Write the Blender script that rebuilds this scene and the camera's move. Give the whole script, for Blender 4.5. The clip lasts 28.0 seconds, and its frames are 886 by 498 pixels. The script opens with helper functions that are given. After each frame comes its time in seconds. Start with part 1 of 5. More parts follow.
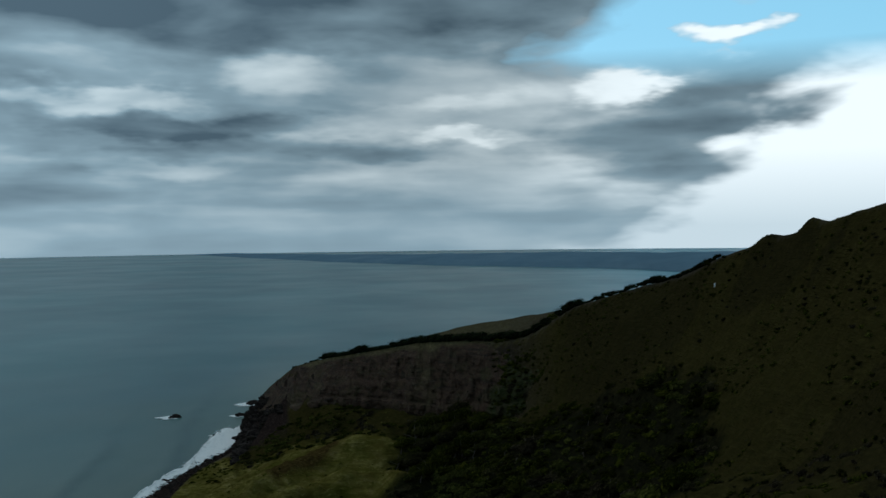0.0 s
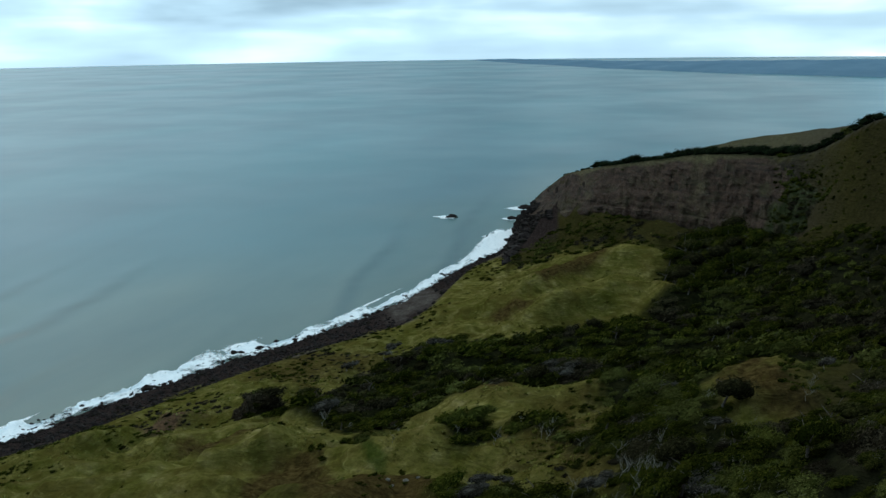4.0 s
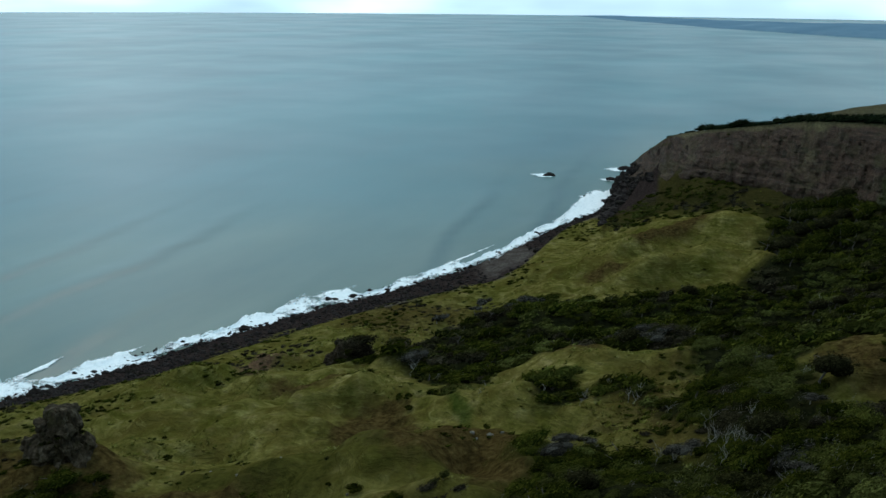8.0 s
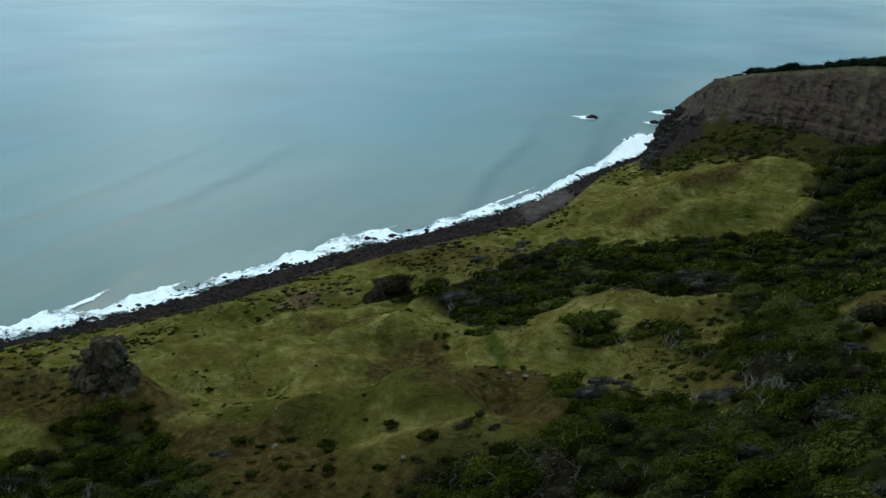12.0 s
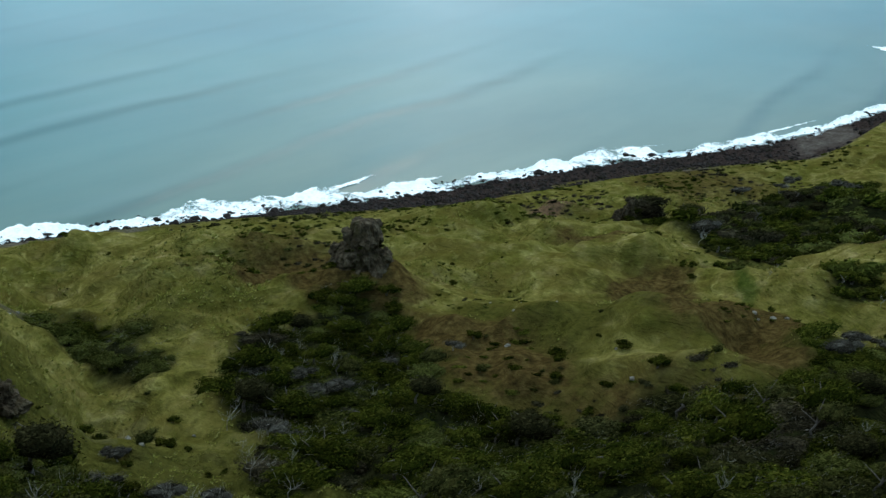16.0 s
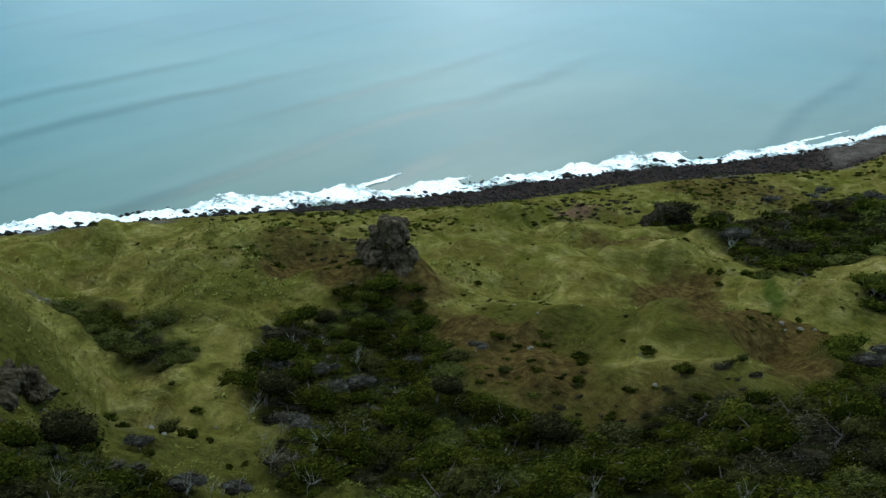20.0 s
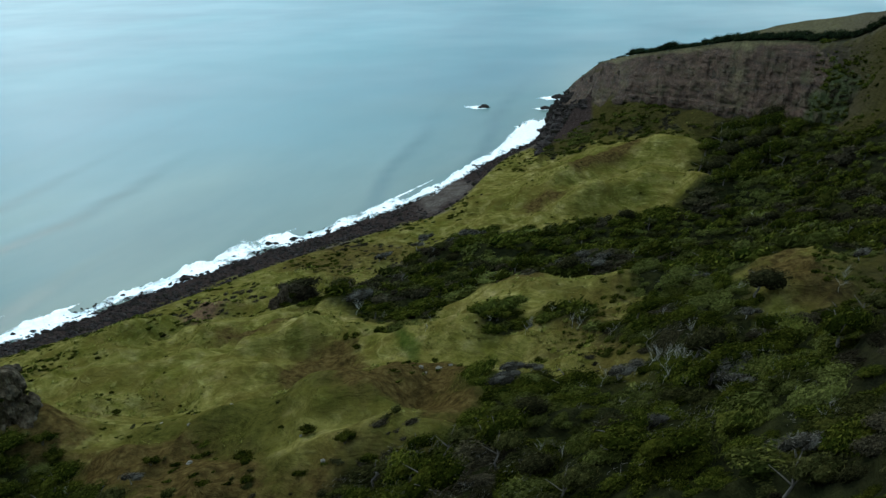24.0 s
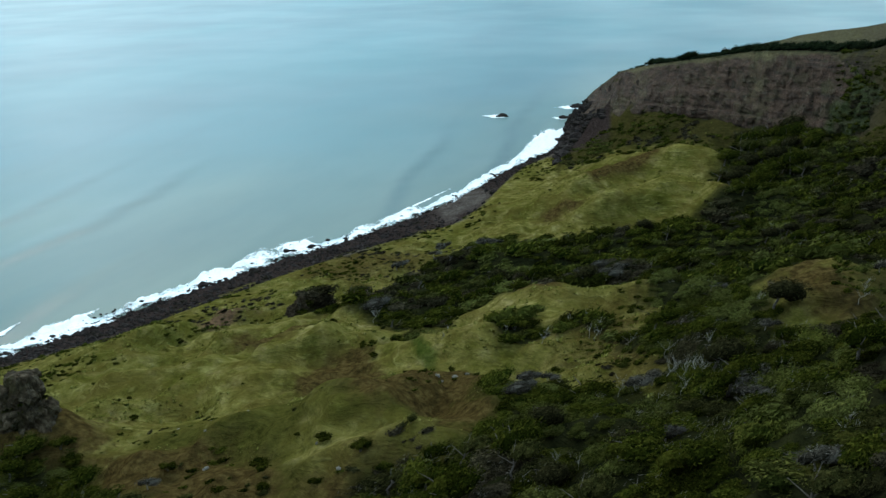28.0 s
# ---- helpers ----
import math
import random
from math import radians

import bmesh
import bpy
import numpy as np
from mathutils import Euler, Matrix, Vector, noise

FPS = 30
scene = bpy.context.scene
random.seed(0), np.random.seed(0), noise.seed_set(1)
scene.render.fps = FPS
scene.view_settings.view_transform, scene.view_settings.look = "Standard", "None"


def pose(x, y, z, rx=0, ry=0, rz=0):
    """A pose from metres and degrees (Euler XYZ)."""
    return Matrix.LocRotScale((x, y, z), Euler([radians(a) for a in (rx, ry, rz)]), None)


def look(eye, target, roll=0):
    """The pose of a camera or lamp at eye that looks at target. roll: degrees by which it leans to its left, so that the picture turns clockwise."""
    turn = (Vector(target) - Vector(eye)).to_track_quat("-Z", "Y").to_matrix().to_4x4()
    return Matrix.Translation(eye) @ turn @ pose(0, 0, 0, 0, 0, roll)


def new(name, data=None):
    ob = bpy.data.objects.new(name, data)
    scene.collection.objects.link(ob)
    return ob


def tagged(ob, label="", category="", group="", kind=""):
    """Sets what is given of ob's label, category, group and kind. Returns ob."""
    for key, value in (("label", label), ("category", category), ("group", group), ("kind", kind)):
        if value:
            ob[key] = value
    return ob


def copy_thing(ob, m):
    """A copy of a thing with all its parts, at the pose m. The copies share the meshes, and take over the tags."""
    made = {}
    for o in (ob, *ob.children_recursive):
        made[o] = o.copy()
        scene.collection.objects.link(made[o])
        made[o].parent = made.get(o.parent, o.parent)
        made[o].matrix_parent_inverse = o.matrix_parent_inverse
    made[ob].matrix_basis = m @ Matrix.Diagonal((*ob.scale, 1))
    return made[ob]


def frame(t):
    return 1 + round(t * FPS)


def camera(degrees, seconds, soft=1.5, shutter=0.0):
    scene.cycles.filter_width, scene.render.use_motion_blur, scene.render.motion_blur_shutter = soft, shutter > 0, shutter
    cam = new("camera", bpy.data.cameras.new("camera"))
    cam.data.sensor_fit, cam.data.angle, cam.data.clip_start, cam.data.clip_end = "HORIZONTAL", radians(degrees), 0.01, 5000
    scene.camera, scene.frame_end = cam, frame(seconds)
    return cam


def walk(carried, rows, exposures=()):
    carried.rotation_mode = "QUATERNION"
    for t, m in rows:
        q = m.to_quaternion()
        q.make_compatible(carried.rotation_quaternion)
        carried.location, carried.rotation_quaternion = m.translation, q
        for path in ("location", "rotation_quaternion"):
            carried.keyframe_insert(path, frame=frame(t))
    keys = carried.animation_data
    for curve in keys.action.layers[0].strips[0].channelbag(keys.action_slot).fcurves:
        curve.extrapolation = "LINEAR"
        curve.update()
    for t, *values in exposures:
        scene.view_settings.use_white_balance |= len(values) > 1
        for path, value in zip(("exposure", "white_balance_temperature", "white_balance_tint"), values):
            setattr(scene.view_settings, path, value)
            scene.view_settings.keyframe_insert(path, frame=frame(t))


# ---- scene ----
HIGH = 116.0                      # height of the eye over the sea
cam = camera(51.0, 28.0, soft=1.45)


def aim(az, tilt, roll):
    """The pose of the camera: degrees clockwise from +y, upwards, and of lean."""
    return pose(0, 0, HIGH, 90 + tilt, 0, -az) @ pose(0, 0, 0, 0, 0, roll)


ROWS = [
    (0, -0.00, -1.26, -0.71), (0.5, 1.75, -2.11, -0.58), (1, -2.00, -3.91, -0.81), (1.5, -6.04, -6.83, -2.06),
    (2, -10.26, -9.68, -1.92), (2.5, -14.26, -12.64, -1.49), (3, -16.98, -13.46, -1.85), (3.5, -17.13, -13.27, -1.39),
    (5.5, -15.94, -11.62, 0.75), (6, -15.72, -11.46, 0.42), (6.5, -15.70, -11.44, 0.50), (7, -15.91, -11.57, 0.55),
    (7.5, -18.31, -13.51, 1.06), (8, -22.86, -15.55, 0.53), (8.5, -24.65, -16.70, 0.85), (9, -24.53, -17.18, 0.84),
    (9.5, -24.88, -17.51, 0.89), (10, -24.88, -17.43, 0.97), (10.5, -25.03, -18.00, 1.01), (11, -25.35, -18.82, 1.05),
    (11.5, -25.38, -19.07, 0.92), (12, -25.35, -19.20, 0.85), (12.5, -25.38, -19.37, 0.80), (14.5, -26.69, -20.59, 1.20),
    (15, -30.20, -21.91, 1.75), (15.5, -37.25, -23.92, 1.78), (16, -41.72, -25.11, 2.17), (16.5, -43.29, -25.79, 1.94),
    (17, -42.97, -25.39, 1.68), (17.5, -42.66, -25.19, 1.77), (18, -42.84, -25.56, 1.83), (18.5, -42.93, -25.24, 2.01),
    (19, -43.08, -25.14, 2.04), (19.5, -43.28, -25.10, 2.45), (20, -43.48, -25.19, 3.13), (20.5, -43.71, -25.27, 2.77),
    (21, -43.94, -25.37, 2.85), (21.5, -42.53, -25.35, 1.46), (22, -36.55, -25.05, 1.18), (22.5, -28.87, -24.35, 0.17),
    (23.3, -21.71, -20.95, -0.95), (24.5, -18.35, -19.35, -1.49), (25, -18.29, -19.68, -1.14), (25.5, -19.03, -19.45, -1.27),
    (26, -19.38, -19.30, -1.33), (26.5, -19.71, -19.08, -1.35), (27, -19.86, -19.02, -1.54), (27.5, -20.04, -18.98, -1.56),
    (28, -20.16, -18.95, -1.48),
]
walk(cam, [(t, aim(a, e, r)) for t, a, e, r in ROWS], exposures=[
    (0.0, -3.05), (1.0, -3.0), (2.0, -2.3), (3.0, -1.65), (6.0, -2.1), (7.0, -2.1), (8.0, -1.65), (9.0, -1.47), (12.0, -1.33), (15.0, -1.15), (17.0, -0.85), (20.0, -0.8), (22.0, -0.85), (25.0, -0.95), (28.0, -0.93),
])

# ---- sky and light ----
world = bpy.data.worlds.new("sky")
scene.world = world
world.use_nodes = True
wn, wl = world.node_tree.nodes, world.node_tree.links
wn.clear()


def wnode(kind, **values):
    node = wn.new(kind)
    for key, value in values.items():
        node.inputs[key.replace("_", " ")].default_value = value
    return node


SUN_AZ, SUN_EL = -42.0, 40.0
out, back = wn.new("ShaderNodeOutputWorld"), wnode("ShaderNodeBackground", Strength=0.12)
air = wn.new("ShaderNodeTexSky")
air.sky_type, air.sun_disc = "NISHITA", False
air.dust_density, air.ozone_density = 0.4, 3.0
air.sun_elevation, air.sun_rotation = radians(SUN_EL), radians(SUN_AZ)
place = wn.new("ShaderNodeTexCoord")
split = wn.new("ShaderNodeSeparateXYZ")
wl.new(place.outputs["Generated"], split.inputs[0])


def wmath(how, a, b=0.0, c=0.0):
    node = wn.new("ShaderNodeMath")
    node.operation = how
    for k, v in enumerate((a, b, c)):
        if hasattr(v, "links"):
            wl.new(v, node.inputs[k])
        else:
            node.inputs[k].default_value = v
    return node.outputs[0]


def wrange(value, a, b, c, d, kind="LINEAR"):
    node = wn.new("ShaderNodeMapRange")
    node.interpolation_type = kind
    wl.new(value, node.inputs[0])
    for k, v in enumerate((a, b, c, d)):
        node.inputs[k + 1].default_value = v
    return node.outputs[0]


def wmix(factor, a, b):
    node = wn.new("ShaderNodeMix")
    node.data_type = "RGBA"
    for k, v in ((0, factor), (6, a), (7, b)):
        if hasattr(v, "links"):
            wl.new(v, node.inputs[k])
        else:
            node.inputs[k].default_value = v
    return node.outputs[2]


def wscale(colour, factor):
    node = wn.new("ShaderNodeVectorMath")
    node.operation = "SCALE"
    wl.new(colour, node.inputs[0])
    if hasattr(factor, "links"):
        wl.new(factor, node.inputs["Scale"])
    else:
        node.inputs["Scale"].default_value = factor
    return node.outputs[0]


def towards(az, el):
    """How far a direction faces a bearing and a height in the sky, as a cosine."""
    node = wn.new("ShaderNodeVectorMath")
    node.operation = "DOT_PRODUCT"
    node.inputs[1].default_value = (math.sin(radians(az)) * math.cos(radians(el)), math.cos(radians(az)) * math.cos(radians(el)), math.sin(radians(el)))
    wl.new(place.outputs["Generated"], node.inputs[0])
    return node.outputs["Value"]


height = split.outputs[2]
bearing = wmath("MULTIPLY", wmath("ARCTAN2", split.outputs[0], split.outputs[1]), 57.2958)
raised = wmath("MULTIPLY", height, 57.2958)


def spread(wide, tall, sx=0.0, sy=0.0):
    """Bearing and height, in degrees, as a place on the cloud deck measured in clouds of that size."""
    node = wn.new("ShaderNodeCombineXYZ")
    wl.new(wmath("ADD", wmath("DIVIDE", bearing, wide), sx), node.inputs[0])
    wl.new(wmath("ADD", wmath("DIVIDE", raised, tall), sy), node.inputs[1])
    return node.outputs[0]


def wnoise(co, detail=5.0, rough=0.5, twist=0.0):
    node = wnode("ShaderNodeTexNoise", Scale=1.0, Detail=detail, Roughness=rough, Distortion=twist)
    wl.new(co, node.inputs["Vector"])
    return node


billow = wnoise(spread(9.0, 3.0, 3.3, 8.1), 4.0, 0.45, 0.2).outputs[0]
streak = wnoise(spread(12.0, 1.4, 7.7, 2.2), 3.0, 0.42, 0.2).outputs[0]
stir = wnoise(spread(7.0, 2.4, 1.9, 4.4), 4.0, 0.55)
warp = wn.new("ShaderNodeVectorMath"); warp.operation = "MULTIPLY_ADD"
wl.new(stir.outputs["Color"], warp.inputs[0])
warp.inputs[1].default_value, warp.inputs[2].default_value = (11.0, 4.2, 0.0), (-5.5, -2.1, 0.0)
spot = wn.new("ShaderNodeVectorMath"); spot.operation = "ADD"
wl.new(spread(1.0, 1.0), spot.inputs[0]); wl.new(warp.outputs[0], spot.inputs[1])


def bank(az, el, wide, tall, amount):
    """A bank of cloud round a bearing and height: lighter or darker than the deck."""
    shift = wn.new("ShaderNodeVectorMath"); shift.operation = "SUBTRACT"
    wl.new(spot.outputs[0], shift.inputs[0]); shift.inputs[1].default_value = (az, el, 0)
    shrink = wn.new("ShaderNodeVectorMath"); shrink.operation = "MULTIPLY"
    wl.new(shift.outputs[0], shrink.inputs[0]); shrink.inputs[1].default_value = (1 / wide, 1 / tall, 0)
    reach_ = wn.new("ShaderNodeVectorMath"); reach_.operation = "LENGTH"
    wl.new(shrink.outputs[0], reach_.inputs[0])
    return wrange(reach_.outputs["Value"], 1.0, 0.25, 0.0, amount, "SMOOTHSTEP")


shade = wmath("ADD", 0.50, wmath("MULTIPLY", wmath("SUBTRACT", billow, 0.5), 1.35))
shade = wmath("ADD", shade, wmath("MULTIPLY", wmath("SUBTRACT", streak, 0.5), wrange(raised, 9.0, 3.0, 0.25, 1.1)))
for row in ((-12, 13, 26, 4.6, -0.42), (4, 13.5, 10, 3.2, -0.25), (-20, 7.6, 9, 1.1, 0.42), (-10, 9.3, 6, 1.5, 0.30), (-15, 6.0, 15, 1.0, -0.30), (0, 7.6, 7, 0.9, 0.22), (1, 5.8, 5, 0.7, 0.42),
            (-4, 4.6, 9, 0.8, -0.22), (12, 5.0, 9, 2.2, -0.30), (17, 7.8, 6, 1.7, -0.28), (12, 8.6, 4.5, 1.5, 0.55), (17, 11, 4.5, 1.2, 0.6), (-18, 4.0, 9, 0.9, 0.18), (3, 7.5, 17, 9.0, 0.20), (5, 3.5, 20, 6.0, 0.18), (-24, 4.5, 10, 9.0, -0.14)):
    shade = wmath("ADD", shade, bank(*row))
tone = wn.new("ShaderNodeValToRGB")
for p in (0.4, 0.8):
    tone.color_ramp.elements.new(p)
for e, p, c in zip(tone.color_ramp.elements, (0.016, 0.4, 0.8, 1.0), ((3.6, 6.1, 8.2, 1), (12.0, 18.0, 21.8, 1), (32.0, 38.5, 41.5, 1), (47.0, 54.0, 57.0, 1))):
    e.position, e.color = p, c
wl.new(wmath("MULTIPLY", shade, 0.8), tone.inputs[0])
# bright thin cloud inland, past the ragged end of the deck
end = wmath("SUBTRACT", bearing, wmath("ADD", 11.5, wmath("MULTIPLY", raised, 1.25)))
end = wmath("ADD", end, wmath("MULTIPLY", wmath("SUBTRACT", billow, 0.5), 22.0))
inland = wmath("MULTIPLY", wrange(end, -1.0, 3.0, 0.0, 1.0, "SMOOTHSTEP"), wrange(bearing, 75.0, 110.0, 1.0, 0.0))
inland = wmath("MULTIPLY", inland, wrange(raised, 11.0, 19.0, 1.0, 0.12))
# the deck is bright where the sun stands behind it
veil = wrange(towards(SUN_AZ, 24.0), 0.72, 1.0, 1.0, 1.6, "SMOOTHSTEP")
puff = wmath("MULTIPLY", wrange(bearing, 4.0, 14.0, 0.0, 1.0), wrange(shade, 0.65, 1.15, 0.0, 1.0, "SMOOTHSTEP"))
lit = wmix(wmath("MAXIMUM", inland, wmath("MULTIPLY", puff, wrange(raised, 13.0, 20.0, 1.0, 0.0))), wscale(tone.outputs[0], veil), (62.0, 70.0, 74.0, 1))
# blue gaps high up inland
tinted = wn.new("ShaderNodeVectorMath"); tinted.operation = "MULTIPLY"; tinted.inputs[1].default_value = (1.0, 1.0, 0.95)
wl.new(air.outputs[0], tinted.inputs[0])
clear = wmix(0.5, wscale(tinted.outputs[0], 7.0), (22.0, 62.0, 84.0, 1))
gap = wmath("MULTIPLY", wrange(raised, 8.0, 10.5, 0.0, 1.0), wrange(wmath("SUBTRACT", bearing, wmath("MULTIPLY", wmath("SUBTRACT", billow, 0.5), 26.0)), 7.0, 13.0, 0.0, 1.0))
gap = wmath("MULTIPLY", wmath("MULTIPLY", gap, wrange(shade, 0.75, 1.05, 1.0, 0.0)), wrange(raised, 20.0, 30.0, 1.0, 0.0))
sky = wmix(gap, lit, clear)
# pale air low over the sea
sky = wmix(wrange(height, 0.075, 0.0, 0.0, 0.55), sky, (21.0, 31.0, 37.5, 1))
wl.new(sky, back.inputs["Color"]); wl.new(back.outputs[0], out.inputs[0])

sun = new("sun", bpy.data.lights.new("sun", "SUN"))
sun.data.energy, sun.data.angle, sun.data.color = 2.1, radians(24), (1.0, 0.91, 0.78)
sun.matrix_world = look(Vector((math.sin(radians(SUN_AZ)) * 100, math.cos(radians(SUN_AZ)) * 100, 100 * math.tan(radians(SUN_EL)))), (0, 0, 0))


# ---- the lie of the land: plan lines round the lookout, by bearing in degrees ----
def line(text):
    """A plan line: 'bearing:distance,height ...' as arrays."""
    rows = [[float(v) for v in w.replace(":", ",").split(",")] for w in text.split()]
    return np.array(rows).T


SHORE = line("-180:1500,0 -140:700,0 -110:330,0 -90:280,0 -72:268,0 -58:269,0 -47:283,0 -41:297,0 -34:322,0 -27:351,0 -22:380,0 "
             "-19.5:405,0 -16:458,0 -13.2:503,0 -12:548,0 -11.4:590,0 -9:640,0 -4:640,0 3:660,0 10:720,0 16:900,0 25:1300,0 60:1600,0 180:1500,0")
CREST = line("-180:1460,5 -140:660,5 -110:318,4 -90:270,4 -68:259,4 -54:261,4 -48:264,4 -41:272,4 -34:294,4 -27:322,4 -19.5:356,4 -17.7:380,4 -15.2:443,4 -13:480,4 "
             "-12:522,6 -11:562,20 -9:545,37 -7:530,44 -4:515,48 -1.6:500,57 1.2:500,63.5 3.3:500,67 5.3:500,69.5 7:490,73 9:480,77 12:450,87 16:430,99 20:400,105 "
             "25:350,117 40:320,120 70:300,120 120:500,110 180:1460,5")
BANK = line("-180:1450,6 -140:650,6 -110:312,6 -90:265,6 -68:256,6 -54:258,6 -48:260,6 -41:267,6 -34:289,6 -27:317,6 -19.5:349,6 -17.7:371,6 "
            "-15.2:437,6 -13:472,6 -12:505,7 -11:542,24 -9.2:514,41 -7.4:493,47.5 -4.7:480,52.2 -1.6:462,58.2 0.5:452,60.0 3:443,60.8 5.3:433,65.5 8:418,80.5 "
            "10.9:402,88 14.7:372,96 16.3:355,103 19.5:326,111 21.6:306,115.5 25.5:270,122 40:220,126 70:170,128 120:200,124 180:1450,6")
FOOT = line("-180:900,70 -140:400,50 -110:270,11 -90:245,9 -60:242,8 -47:245,9 -34:272,9 -27:300,9 -19.5:330,9 -15:390,8 -13:440,7 -12:485,7 -10.7:508,16 "
            "-7.3:468,29 -4:453,29 -0.7:430,28.5 2.4:415,32 4.8:398,34.5 8:375,47 14:322,71 20:272,88 26:222,97 40:180,112 70:130,120 120:150,122 180:900,70")
TALUS = line("-180:600,95 -140:300,70 -110:245,18 -90:232,14 -60:230,11 -47:230,11 -34:255,10 -27:288,10 -19.5:318,10 -15:370,9 -12.4:425,9 -8.9:428,13.5 "
             "-5.5:428,17.5 -3.5:414,18.5 -1.4:386,16.5 3:350,19 8:315,26 14:252,49 20:203,66 26:163,79 40:140,98 70:100,112 120:110,119 180:600,95")
BENCH = line("-180:400,108 -140:230,90 -110:220,26 -90:205,36 -80:205,32 -72:207,24 -66:211,17 -60:215,14 -47:212,13 -35:232,12 -23:278,12.5 -17.7:298,12.5 -10.5:315,16 -7:328,16.5 -2:318,18.5 "
             "3:300,24 8:272,33 14:216,57 20:172,72 26:136,84 40:110,98 70:80,110 120:90,117 180:400,108")
SLOPE = line("-180:200,113 -140:150,100 -110:160,46 -90:152,56 -80:150,54 -72:152,45 -66:155,31 -60:156,29 -47:158,28 -35:166,27 -23:190,27 -12:214,30 -2:220,35 8:202,48 14:172,64 "
             "20:142,76 26:112,86 40:80,100 70:60,110 120:60,115 180:200,113")
BRINK = line("-180:100,114 -140:100,108 -110:105,66 -90:100,70 -80:100,68 -72:100,59 -66:98,48 -60:95,46 -47:95,45 -35:100,45 -23:115,45 -12:126,48 -2:132,52 8:126,62 14:112,72 "
             "20:96,82 26:82,88 40:60,102 70:40,111 120:40,114 180:100,114")
BLUFF = line("-180:40,114.2 -140:50,112 -110:52,84 -90:52,80 -75:52,74 -60:50,60 -35:50,60 -12:56,64 8:60,76 20:50,88 26:44,92 40:30,105 70:25,112 120:25,114.2 180:40,114.2")
LINES = [SHORE, CREST, BANK, FOOT, TALUS, BENCH, SLOPE, BRINK, BLUFF]

PILE = 10.0                        # the heap that the pinnacle stands on
# mounds and hollows: x, y, radius, height
MOUNDS = [(-116, 111.5, 12.5, PILE), (-148, 92, 18, 3.0), (-100, 175, 17, 2.5), (-56, 150, 14, 2.5),
          (-55, 200, 13, 4.0), (-38, 175, 16, 2.5), (-150, 160, 22, 2.5), (-60, 350, 30, 3.5), (-45, 395, 22, 4.5), (-205, 100, 20, 3.0), (-130, 222, 16, 3.0), (108, 310, 7, 2.6), (112.6, 284.5, 5, 2.8)]

# crests and beds of old slips: width, height, how much steeper the inland side is, and the line that they follow
RIDGES = [(12, 7.5, 0, "-114,61 -118,67 -130,78 -136,87"), (9, -5.5, 0, "-193,81 -159,65 -147,65 -135,64 -119,56 -112,50 -100,40"),
          (6, 3.0, 1, "-157,68 -168,83 -150,84 -148,95"), (6, 3.4, 1, "-175,116 -173,130 -164,140"), (6, 2.6, 1, "-170,91 -176,109 -180,118"), (5, 2.6, 1, "-140,95 -134,98 -128,99"),
          (10, 4.2, 1, "-136,177 -126,188 -114,192 -94,172 -81,169 -71,165"), (8, 3.8, 1, "-57,117 -56,128 -53,142 -44,135 -38,125"), (7, 2.6, 1, "-150,154 -133,152 -121,160 -124,188"),
          (8, 2.2, 1, "-117,134 -109,146 -94,147"), (8, 2.4, 1, "-90,108 -80,115 -77,133 -64,124"), (7, 2.4, 1, "-52,103 -47,108 -43,107"), (4, 3.6, 1, "-152,184 -154,203 -148,214 -140,213"),
          (9, 4.6, 1, "-54,167 -51,186 -45,192 -36,197 -25,194"), (6, 2.8, 1, "-47,161 -36,156 -23,140"), (12, 5.5, 1, "-74,349 -58,379 -44,393 -26,393"), (11, 5.0, 1, "-55,321 -44,345 -34,346 -9,334"),
          (9, 3.0, 1, "-93,336 -79,334 -58,316"), (6, 2.4, 1, "-115,162 -103,164 -92,172"), (8, 2.6, 1, "-213,78 -219,88 -206,93 -206,102"), (8, 1.8, 1, "-128,118 -116,126 -102,124"), (8, 1.8, 1, "-150,138 -138,142 -130,138"),
          (9, 3.2, 0, "6,150 8,185 12,227"), (8, 2.6, 1, "-100,205 -84,214 -66,226 -40,240"), (10, 3.0, 1, "-90,262 -62,262 -38,280 -14,300")]


def smooth(v, n):
    k = np.hanning(2 * n + 3)[1:-1]
    return np.convolve(np.concatenate([v[-n:], v, v[:n]]), k / k.sum(), "valid")


AZ = np.arange(-180, 180, 0.25)
TABLE = [(smooth(np.interp(AZ, p[0], p[1]), 3), smooth(np.interp(AZ, p[0], p[2]), 3)) for p in LINES]


def lattice(i, j, seed):
    h = (i * 374761393 + j * 668265263 + seed * 974634777) & 0x7FFFFFFF
    h = ((h ^ (h >> 13)) * 1274126177) & 0x7FFFFFFF
    return ((h ^ (h >> 16)) & 0xFFFF) / 32767.5 - 1.0


def wobble(x, y, size, seed=0):
    """Smooth value noise from -1 to 1, for arrays."""
    u, v = np.asarray(x, float) / size, np.asarray(y, float) / size
    i, j = np.floor(u).astype(np.int64), np.floor(v).astype(np.int64)
    a, b = u - i, v - j
    a, b = a * a * a * (a * (a * 6 - 15) + 10), b * b * b * (b * (b * 6 - 15) + 10)
    n00, n10, n01, n11 = (lattice(i + p, j + q, seed) for p, q in ((0, 0), (1, 0), (0, 1), (1, 1)))
    return (n00 * (1 - a) + n10 * a) * (1 - b) + (n01 * (1 - a) + n11 * a) * b


def fractal(x, y, size, octaves=4, seed=0, gain=0.5):
    total, amp = 0.0, 1.0
    for k in range(octaves):
        total = total + amp * wobble(np.asarray(x) * (1 + 0.01 * k) + 17.3 * k, y, size / 2 ** k, seed + k)
        amp *= gain
    return total


